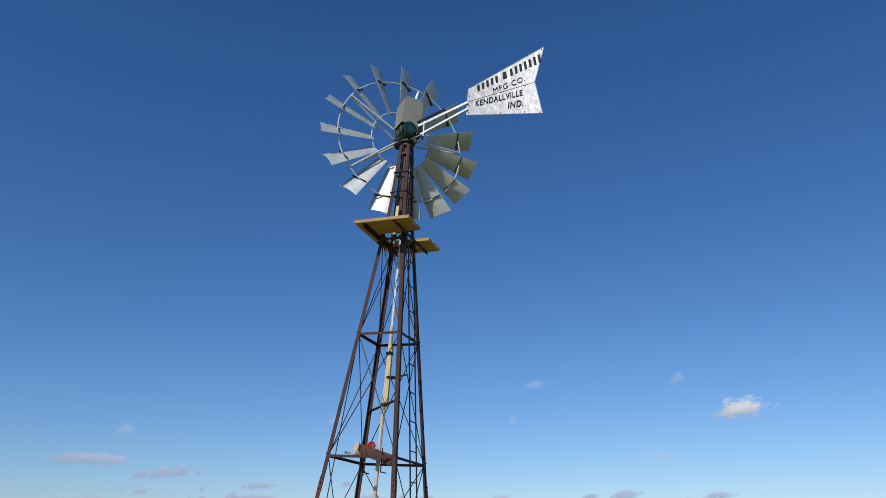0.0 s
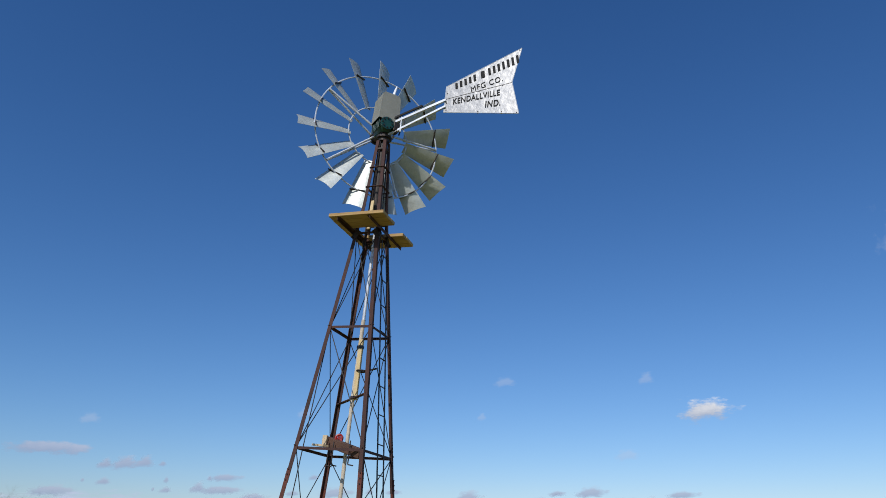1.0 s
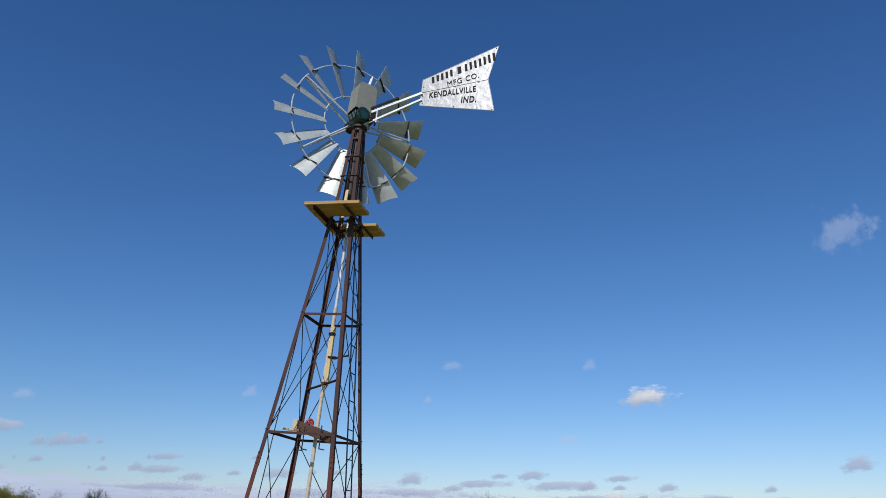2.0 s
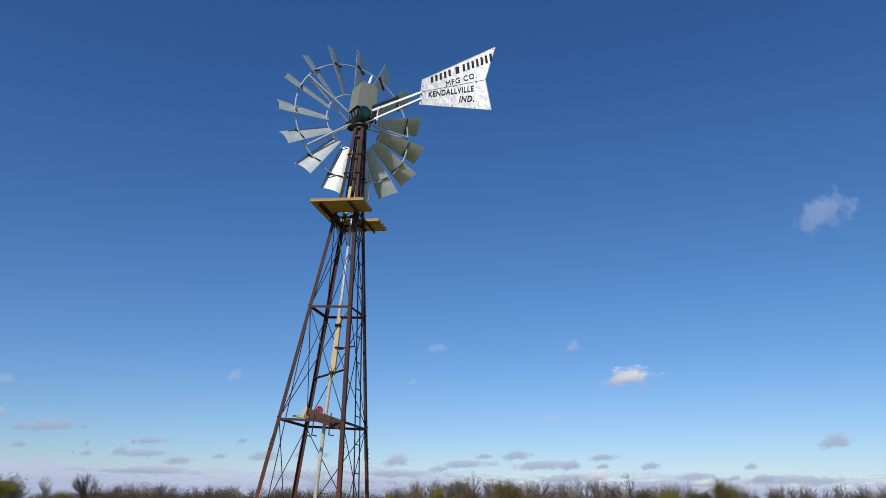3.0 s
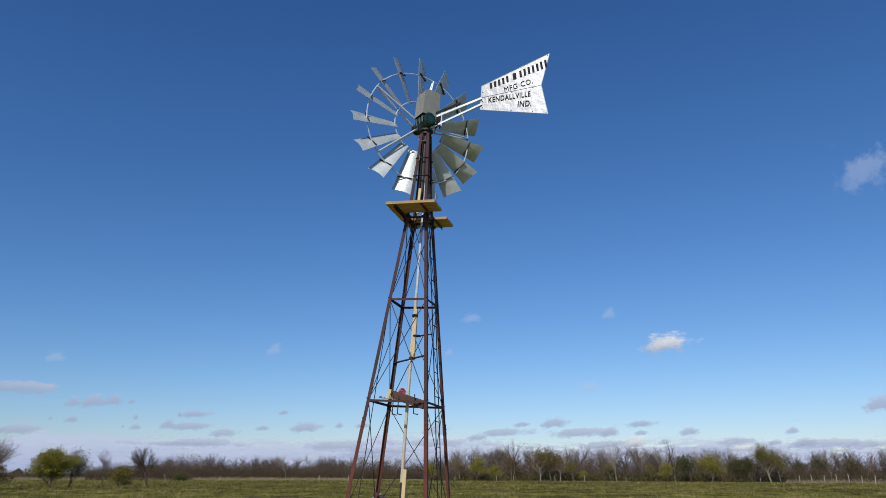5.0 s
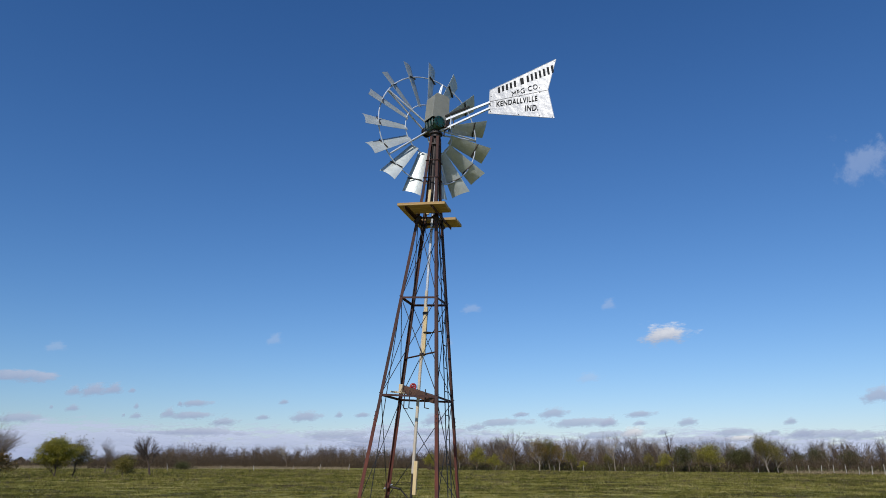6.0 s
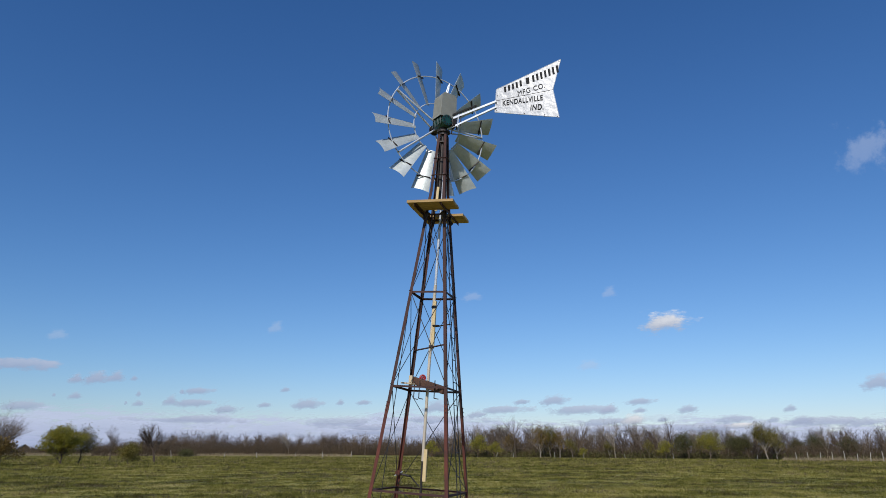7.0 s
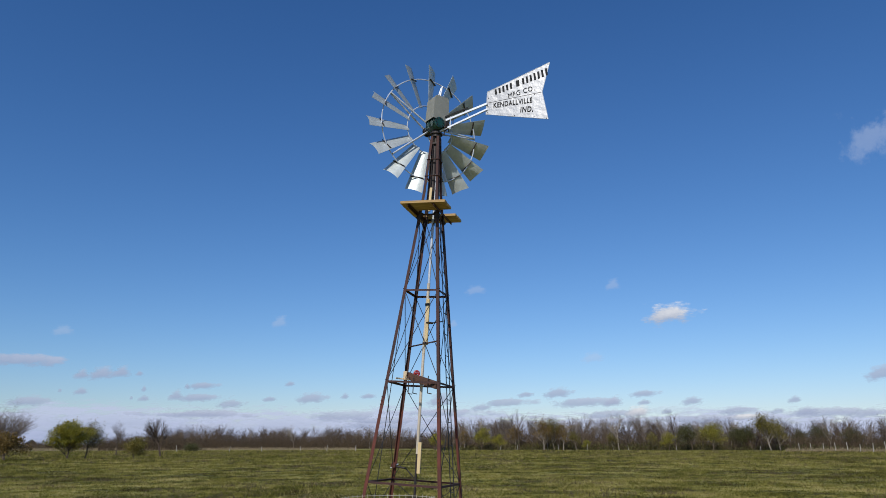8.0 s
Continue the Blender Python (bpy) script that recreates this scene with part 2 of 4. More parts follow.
def blades(name, count, region, height, width, mat, label, category, seed, per=5, lean=0.35):
    """Upright thin triangles in tufts, scattered over a region."""
    rng = np.random.default_rng(seed)
    verts, faces = [], []
    for _ in range(count):
        x, y, s = region(rng)
        z = terrain(x, y) - 0.01
        for _ in range(per):
            a = rng.uniform(0, 2 * math.pi)
            h = height * s * rng.uniform(0.5, 1.25)
            w = width * s * rng.uniform(0.6, 1.3)
            ox, oy = rng.normal(0, 0.13 * s, 2)
            lx, ly = rng.normal(0, lean * h, 2)
            ca, sa = math.cos(a) * w / 2, math.sin(a) * w / 2
            i = len(verts)
            verts += [(x + ox - ca, y + oy - sa, z), (x + ox + ca, y + oy + sa, z), (x + ox + lx, y + oy + ly, z + h)]
            faces.append((i, i + 1, i + 2))
    me = bpy.data.meshes.new(name)
    me.from_pydata(verts, [], faces)
    me.materials.append(mat)
    return tagged(new(name, me), label, category, kind="stuff")


def wedge(near, far, patch=None, spread=42.0):
    """Picks spots ahead of the tower; patch: (size, threshold, seed) keeps only clumps."""
    def pick(rng):
        while True:
            d = math.exp(rng.uniform(math.log(near), math.log(far)))
            a = radians(rng.uniform(-spread, spread))
            x, y = d * math.sin(a), -11 + d * math.cos(a)
            if patch is None or noise.noise((x / patch[0] * 0.9, y / patch[0], patch[2])) + rng.normal(0, 0.12) > patch[1]:
                return x, y, max(1.0, d / 40)
    return pick


# ---------------------------------------------------------------- tower
AXIS = Vector((0.05528, -0.00999, 0.99842))
LEAN = Vector((0, 0, 1)).rotation_difference(AXIS).to_matrix().to_4x4()
TOWER = LEAN @ pose(0, 0, 0, 0, 0, -16.91)
Z0, Z1, Z2, Z3, ZTOP = 1.07, 2.615, 4.139, 5.50, 7.0
SIDES = {"L": (-1, -1), "C": (1, -1), "R": (1, 1), "B": (-1, 1)}


def half(z):
    return 0.4538 - (z - Z1) * 0.09594 if z < 5.95 else 0.1338 - (z - 5.95) * 0.0546


def corner(k, z, grow=0.0):
    sx, sy = SIDES[k]
    return Vector((sx * (half(z) + grow), sy * (half(z) + grow), z))


def build_tower():
    t = empty("windmill_tower", TOWER, "slim four-legged rusty steel windmill tower with wire bracing", "windmill tower")
    for k, (sx, sy) in SIDES.items():
        part("leg", angle_iron(corner(k, -0.1, 0.004), corner(k, 2.36, 0.004), 0.051, 0.007, (sx, sy, 0)), RUST_RED, t, "red-rusted lower leg angle")
        part("leg", angle_iron(corner(k, 2.2), corner(k, 5.95), 0.049, 0.007, (sx, sy, 0)), RUST, t)
        for z in (2.23, 2.29, 2.35, 2.63, 4.15):
            p = corner(k, z, 0.008)
            for d in (Vector((-sx, 0, 0)), Vector((0, -sy, 0))):
                q = p + d * 0.026
                out = Vector((sx if d.y else 0, sy if d.x else 0, 0))
                part("bolt", rod(q, q + out * 0.008, 0.008, 6), DARK, t)
        part("leg", angle_iron(corner(k, 5.95), corner(k, ZTOP), 0.045, 0.007, (sx, sy, 0)), RUST, t)
        part("footing", bar(corner(k, -0.15, -0.02), corner(k, 0.06, -0.02), 0.3, 0.3, (0, 1, 0), 0.02), CONCRETE, t, "rough concrete footing")
    loop = "LCRB"
    for z in (Z0, Z1, Z2, Z3):
        for i in range(4):
            a, b = corner(loop[i], z, -0.008), corner(loop[(i + 1) % 4], z, -0.008)
            out = ((a + b) / 2)
            out.z = 0
            part("girt", angle_iron(a, b, 0.031, 0.005, out.normalized() + Vector((0, 0, 1))), RUST, t)
    levels = (0.1, Z0, Z1, Z2, Z3)
    for lo, hi in zip(levels, levels[1:]):
        for i in range(4):
            a, b = loop[i], loop[(i + 1) % 4]
            if i == 0 and hi < Z2:
                continue
            for p, q in ((a, b), (b, a)):
                part("brace_rod", rod(corner(p, lo + 0.03, -0.025), corner(q, hi - 0.03, -0.025), 0.006, 6), ROD, t)
    part("pull_wire", rod(corner("L", Z2 + 0.02, -0.02), corner("L", 0.3, -0.02) + Vector((0.17, 0.1, 0)), 0.006, 6), ROD, t)
    part("cross_bar", bar(corner("B", 3.26, -0.01), corner("C", 3.27, -0.01), 0.045, 0.012), RUST, t)
    for k, (sx, sy) in SIDES.items():
        for d in (Vector((-sx, 0, 0)), Vector((0, -sy, 0))):
            p = corner(k, 5.40, 0.006)
            q = corner(k, 5.52, 0.006)
            part("gusset", bar(p, q + d * 0.07, 0.006, 0.07, d), DARK, t, "dark gusset plate")
    # plates and clutter where the legs meet under the gearbox
    for z in (5.72, 6.86):
        bm = bar((0, 0, z - 0.018), (0, 0, z + 0.018), 2 * half(z) - 0.004, 2 * half(z) - 0.004, (0, 1, 0), 0.008)
        part("collar", bm, DARK, t, "greasy dark iron collar")
    part("mast_pipe", rod((0, 0, 5.75), (0, 0, 7.1), 0.045, 14), DARK, t, smooth=False)
    for z in (6.22, 6.54):
        for i in range(4):
            a, b = corner(loop[i], z, 0.004), corner(loop[(i + 1) % 4], z, 0.004)
            part("mast_tie", bar(a, b, 0.03, 0.006), RUST, t)
    for x, y in ((-0.075, -0.035), (0.07, -0.06), (-0.03, -0.08), (0.085, 0.05)):
        part("furl_rod", rod((x * 1.25, y * 1.25, 5.3), (x * 0.7, y * 0.7, 7.0), 0.009, 6), DARK, t, "dark furling rod")
    return t


build_tower()


def build_platform():
    p = empty("work_platform", TOWER @ pose(0, 0, 5.512), "small work platform of fresh yellow pine planks around the tower", "platform")
    def plank(x0, x1, y0, y1, z0, z1, mat):
        bm = bmesh.new()
        bmesh.ops.create_cube(bm, size=1, matrix=Matrix.Translation(((x0 + x1) / 2, (y0 + y1) / 2, (z0 + z1) / 2)) @ Matrix.Diagonal((x1 - x0, y1 - y0, z1 - z0, 1)))
        bmesh.ops.bevel(bm, geom=bm.edges[:], offset=0.004, segments=1, affect="EDGES")
        part("plank", bm, mat, p)
    for y0, y1 in ((-0.605, -0.477), (-0.465, -0.339), (-0.327, -0.20)):
        plank(-0.375 + random.uniform(-0.006, 0.006), 0.415 + random.uniform(-0.006, 0.006), y0, y1, 0.037, 0.083, PLANK)
    for y0, y1 in ((0.15, 0.274), (0.286, 0.408), (0.420, 0.545)):
        plank(-0.365 + random.uniform(-0.006, 0.006), 0.40 + random.uniform(-0.01, 0.01), y0, y1, 0.037, 0.083, PLANK)
    plank(-0.372, -0.20, -0.195, 0.145, 0.038, 0.082, PLANK_Y)
    for x in (-0.25, 0.22):
        part("joist", angle_iron((x, -0.58, 0.035), (x, 0.54, 0.035), 0.045, 0.006, (0.7 if x > 0 else -0.7, 0, 0.7)), RUST, p, "rusty angle-iron joist")


build_platform()


def build_ladder():
    lad = empty("ladder", TOWER @ pose(0, 0, Z0), "narrow dark steel ladder fixed to the tower side", "ladder")
    def at(y, z):
        return Vector((half(z) - 0.012, y - 0.02, z - Z0))
    for y in (0.0, 0.20):
        part("rail", bar(at(y, 0.75), at(y * 0.9, 5.45), 0.028, 0.008, (1, 0, 0)), ROD, lad)
    z = 0.95
    while z < 5.4:
        part("rung", rod(at(-0.004, z), at(0.2, z), 0.007, 6), ROD, lad)
        z += 0.355


build_ladder()


def build_pump_rod():
    e = empty("pump_rod", TOWER, "long weathered pole pump rod down the tower middle", "pump rod")
    part("upper_pipe", rod((0.03, 0, 4.25), (0.045, 0, 6.3), 0.022, 10), GALV_ROD, e, "pale grey metal pipe")
    part("upper_splint", bar((-0.01, -0.115, 5.56), (0.0, -0.10, 6.0), 0.045, 0.03, (0, 1, 0), 0.004), BLOCK, e, "pale yellow wooden splint")
    part("pole", rod((0.008, 0, 1.5), (0.012, 0, 3.50), 0.024, 10), POLE, e)
    part("pole", rod((0.012, 0, 3.1), (0.03, 0, 4.30), 0.026, 10), POLE, e)
    part("splint", bar((0.05, -0.01, 3.25), (0.046, -0.01, 4.03), 0.05, 0.045, (0, 1, 0), 0.004), BLOCK, e, "pale yellow squared splint")
    part("splint", bar((0.052, -0.005, 1.20), (0.05, -0.005, 1.68), 0.055, 0.045, (0, 1, 0), 0.004), BLOCK, e, "yellow squared wooden splint")
    for z in (1.28, 1.42, 1.56):
        part("bolt", rod((0.03, -0.005, z), (0.092, -0.005, z), 0.009, 6), DARK, e)
    for z, x in ((3.93, 0.035), (3.28, 0.03)):
        part("strap", bar((x, -0.005, z - 0.02), (x, -0.005, z + 0.02), 0.078, 0.058, (0, 1, 0), 0.003), DARK, e)
    part("lower_rod", rod((0.008, 0, -0.02), (0.008, 0, 1.5), 0.02, 10), DARK, e, "black iron lower rod")
    # guide clamp on the rod
    part("guide_ring", torus(0.055, 0.012, 20, 6, (0, 0, 0)), DARK, e).matrix_basis = pose(0.085, 0, 3.62, 90)
    part("guide_arm", bar((0.13, 0, 3.62), (0.345, -0.1, 3.63), 0.03, 0.012), DARK, e)
    part("well_cap", rod((0.008, 0, -0.05), (0.008, 0, 0.22), 0.09, 16), DARK, e, "dark iron well cap")


build_pump_rod()


def build_beam():
    e = empty("timber_beam", TOWER @ pose(0.02, -0.18, 2.63), "short reddish brown timber beam bolted across the tower", "beam")
    part("beam", bar((-0.28, 0.18, 0.11), (0.385, -0.22, -0.07), 0.075, 0.115, bevel=0.006), TIMBER, e)
    part("beam_end", bar((-0.290, 0.186, 0.1127), (-0.276, 0.178, 0.109), 0.073, 0.113), BEAM_END, e, "pale sawn beam end")
    part("pale_block", bar((-0.275, 0.105, 0.055), (-0.275, 0.105, 0.17), 0.06, 0.045, (0, 1, 0), 0.004), BEAM_END, e, "pale sawn block")
    part("board", bar((-0.41, 0.10, 0.05), (-0.20, 0.00, 0.03), 0.09, 0.025, bevel=0.003), BEAM_END, e, "thin pale board")
    for x, y in ((-0.20, 0.13), (-0.08, 0.02), (0.22, -0.15)):
        part("clamp_rod", rod((x, y - 0.05, 0.08), (x, y - 0.05, -0.19), 0.008, 6), DARK, e)
        part("clamp_hook", rod((x, y - 0.05, -0.19), (x + 0.07, y - 0.05, -0.20), 0.008, 6), DARK, e)
    w = empty("pulley", TOWER @ pose(-0.045, -0.12, 2.765, 0, 0, 25), "bright red painted iron pulley on the beam", "pulley")
    part("rim", torus(0.040, 0.015, 28, 8), RED, w)
    part("hub", rod((0, -0.025, 0), (0, 0.025, 0), 0.02, 12), RED, w)
    for i in range(4):
        a = math.pi * i / 2
        part("spoke", rod((0, 0, 0), (0.04 * math.cos(a), 0, 0.04 * math.sin(a)), 0.007, 6), RED, w)
    part("bracket", bar((0.03, -0.055, -0.13), (0.03, -0.03, 0.02), 0.022, 0.012, (0, 1, 0)), RED, w)


build_beam()


def build_lever():
    p = corner("B", 1.22)
    e = empty("brake_lever", TOWER @ Matrix.Translation(p), "dark rusty furling lever on a tower leg", "lever")
    part("lever_arm", rod((0.0, -0.03, 0.05), (0.24, -0.06, 0.02), 0.016, 8), DARK, e)
    part("lever_grip", rod((0.24, -0.06, 0.02), (0.40, -0.06, -0.13), 0.011, 8), DARK, e)
    part("pawl", bar((-0.04, -0.05, 0.01), (0.10, -0.05, 0.085), 0.022, 0.016, bevel=0.004), GALV_ROD, e, "worn pale pawl")
    part("winding_drum", rod((0.02, -0.07, 0.06), (0.02, 0.05, 0.06), 0.045, 12), RUST_RED, e)


build_lever()


# ---------------------------------------------------------------- head, wheel and tail
HEAD = LEAN @ pose(0, 0, 0, 0, 0, 31.0)
HUB_Z = 7.23


def build_wheel():
    base = HEAD @ Matrix.Translation((0, 0.25, HUB_Z))
    w = empty("wind_wheel", base, "fifteen-bladed galvanized sheet metal wind wheel, blades dull grey", "wind wheel")
    part("outer_ring", torus(0.994, 0.011, 96, 6), GALV_ROD, w)
    part("inner_ring", torus(0.475, 0.010, 64, 6), GALV_ROD, w)
    part("hub", rod((0, -0.16, 0), (0, 0.14, 0), 0.075, 18), DARK, w)
    for y in (-0.1, 0.1):
        part("hub_flange", rod((0, y - 0.012, 0), (0, y + 0.012, 0), 0.095, 20), DARK, w)
    PHASE = 150.0
    beta = radians(38)

    def blade_mesh():
        # along +x, tangent +z, seen from -y
        bm = bmesh.new()
        nr, nc = 8, 6
        rows = {}
        for side in (0, 1):
            for i in range(nr + 1):
                s = i / nr
                r = 0.445 + s * 0.80
                chord = 0.162 + 0.168 * s
                for j in range(nc + 1):
                    u = j / nc - 0.5
                    camber = 0.020 * (0.6 + 0.6 * s) * (1 - 4 * u * u) - (0.0025 if side else 0)
                    tz, ty = u * chord, -camber + 0.03
                    c, sn = math.cos(beta), math.sin(beta)
                    rr = r + 0.012 * s * (u * 2) ** 2 + 0.03 * s * u
                    rows[side, i, j] = bm.verts.new((rr, -tz * sn + ty * c, tz * c + ty * sn))
        for side in (0, 1):
            for i in range(nr):
                for j in range(nc):
                    q = [rows[side, i, j], rows[side, i + 1, j], rows[side, i + 1, j + 1], rows[side, i, j + 1]]
                    bm.faces.new(q if side else q[::-1])
        rim = []
        for i in range(nr):
            for j in (0, nc):
                rim.append(bm.faces.new((rows[0, i, j], rows[0, i + 1, j], rows[1, i + 1, j], rows[1, i, j])))
        for j in range(nc):
            for i in (0, nr):
                rim.append(bm.faces.new((rows[0, i, j], rows[0, i, j + 1], rows[1, i, j + 1], rows[1, i, j])))
        for f in rim:
            for e in f.edges:
                e.smooth = False
        bmesh.ops.recalc_face_normals(bm, faces=bm.faces[:])
        return bm

    def spin(deg):
        return Matrix.Rotation(radians(-deg), 4, "Y")

    first = part("blade", blade_mesh(), GALV, w, smooth=True)
    brk = bmesh.new()
    c, sn = math.cos(beta), math.sin(beta)
    for r in (0.985, ):
        pts = [(r, 0.14 * sn, -0.14 * c), (r, -0.14 * sn, 0.14 * c), (r + 0.03, 0.085, 0.03), (r - 0.02, 0.05, -0.03)]
        lo = [brk.verts.new((x - 0.004, y + 0.012, zz)) for x, y, zz in pts]
        hi = [brk.verts.new((x + 0.004, y - 0.012, zz)) for x, y, zz in pts]
        for q in ((0, 1, 2), (0, 3, 1), ):
            brk.faces.new([lo[i] for i in q])
            brk.faces.new([hi[i] for i in q][::-1])
        for a, b in ((0, 2), (2, 1), (1, 3), (3, 0)):
            brk.faces.new((lo[a], lo[b], hi[b], hi[a]))
    bracket = part("bracket", brk, DARK, first)
    arm = None
    for k in range(5):
        for j in range(3):
            m = spin(PHASE + 72 * k + 12 + 24 * j)
            if k == j == 0:
                first.matrix_basis = m
            else:
                b = share("blade", first, w, m)
                share("bracket", bracket, b, Matrix.Identity(4))
        for y0 in (-0.1, 0.1):
            a = radians(PHASE + 72 * k)
            part("wheel_arm", rod((0.09 * math.cos(a), y0, 0.09 * math.sin(a)), (0.985 * math.cos(a), y0 * 0.15, 0.985 * math.sin(a)), 0.016, 8), GALV_ROD, w)


build_wheel()


def build_head():
    h = empty("gear_head", HEAD @ Matrix.Translation((0, 0, 7.0)), "dark green cast gearbox under a grey sheet hood", "windmill gearbox")
    bm = bmesh.new()
    bmesh.ops.create_cube(bm, size=1, matrix=Matrix.Translation((-0.02, 0.0, 0.23)) @ Matrix.Diagonal((0.26, 0.34, 0.20, 1)))
    bmesh.ops.bevel(bm, geom=bm.edges[:], offset=0.045, segments=3, affect="EDGES")
    part("gearbox", bm, GREEN, h, "dark green enamelled housing", True)
    part("gear_wheel", rod((-0.05, -0.19, 0.22), (-0.05, -0.165, 0.22), 0.10, 20), GREEN, h)
    for i in range(8):
        a = math.pi * i / 4
        x, z = -0.05 + 0.075 * math.cos(a), 0.22 + 0.075 * math.sin(a)
        part("bolt", rod((x, -0.205, z), (x, -0.185, z), 0.011, 6), DARK, h)
    part("turntable", rod((0, 0, 0.0), (0, 0, 0.14), 0.085, 18), DARK, h, "greasy dark turntable")
    part("turntable_flange", rod((0, 0, 0.05), (0, 0, 0.08), 0.115, 20), DARK, h)
    # folded sheet hood over the gearbox, open below
    bm = bmesh.new()
    out = [(-0.185, 0.29), (-0.165, 0.70), (-0.13, 0.745), (0.09, 0.745), (0.125, 0.70), (0.14, 0.29)]
    f0 = [bm.verts.new((x, -0.17, z)) for x, z in out]
    f1 = [bm.verts.new((x, 0.11, z)) for x, z in out]
    bm.faces.new(f0[::-1])
    bm.faces.new(f1)
    for i in range(5):
        bm.faces.new((f0[i], f0[i + 1], f1[i + 1], f1[i]))
    bmesh.ops.recalc_face_normals(bm, faces=bm.faces[:])
    bmesh.ops.solidify(bm, geom=bm.faces[:], thickness=0.004)
    part("hood", bm, HOOD, h, "grey galvanized sheet hood")
    for i in range(6):
        y = -0.13 + 0.05 * i
        part("rib", bar((-0.158, y, 0.14), (-0.158, y, 0.31), 0.012, 0.012, (0, 1, 0), 0.003), GREEN, h)
    # black block put in for the darkness of the opening under the hood
    part("crank_case", bar((0.10, -0.12, 0.14), (0.10, -0.12, 0.29), 0.10, 0.14, (0, 1, 0), 0.012), DARK, h, "black block standing for the dark opening under the hood")
    for x, z, l in ((0.12, 0.30, 0.16), (0.17, 0.18, 0.12), (-0.14, 0.28, 0.10), (0.08, 0.12, 0.2)):
        part("linkage", rod((x, -0.13, z - l / 2), (x + 0.02, -0.15, z + l / 2), 0.012, 8), DARK, h)
    part("spring_bar", rod((0.05, -0.16, 0.34), (0.2, -0.1, 0.36), 0.014, 8), DARK, h)
    for z in (0.12, 0.16, 0.20):
        part("bolt_row", rod((0.10, -0.2, z), (0.10, -0.12, z), 0.016, 8), DARK, h)


build_head()


def letters(text, width, cap, m, mat, parent, name, bold=0.017):
    """Flat raised lettering with the given width and cap height."""
    cu = bpy.data.curves.new(name, "FONT")
    cu.body, cu.size, cu.extrude, cu.offset = text, 1.0, 0.004, bold
    cu.space_character = 1.12
    ob = new(name, cu)
    me = bpy.data.meshes.new_from_object(ob.evaluated_get(bpy.context.evaluated_depsgraph_get()))
    bpy.data.objects.remove(ob)
    xs, ys = [v.co.x for v in me.vertices], [v.co.y for v in me.vertices]
    k, q = width / (max(xs) - min(xs)), cap / (max(ys) - min(ys))
    for v in me.vertices:
        v.co = ((v.co.x - min(xs)) * k, (v.co.y - min(ys)) * q, v.co.z * 0.3)
    # one part for each letter
    bm = bmesh.new()
    bm.from_mesh(me)
    bmesh.ops.remove_doubles(bm, verts=bm.verts[:], dist=1e-6)
    bm.verts.ensure_lookup_table()
    seen = set()
    for start in bm.verts:
        if start.index in seen:
            continue
        stack, group = [start], []
        seen.add(start.index)
        while stack:
            v = stack.pop()
            group.append(v)
            for e in v.link_edges:
                o = e.other_vert(v)
                if o.index not in seen:
                    seen.add(o.index)
                    stack.append(o)
        at = {v: i for i, v in enumerate(group)}
        glyph = bpy.data.meshes.new(name)
        glyph.from_pydata([tuple(v.co) for v in group], [], [[at[v] for v in f.verts] for f in bm.faces if f.verts[0] in at])
        glyph.materials.append(mat)
        ob = new(name, glyph)
        ob.parent = parent
        ob.matrix_basis = m
    bm.free()
    bpy.data.meshes.remove(me)


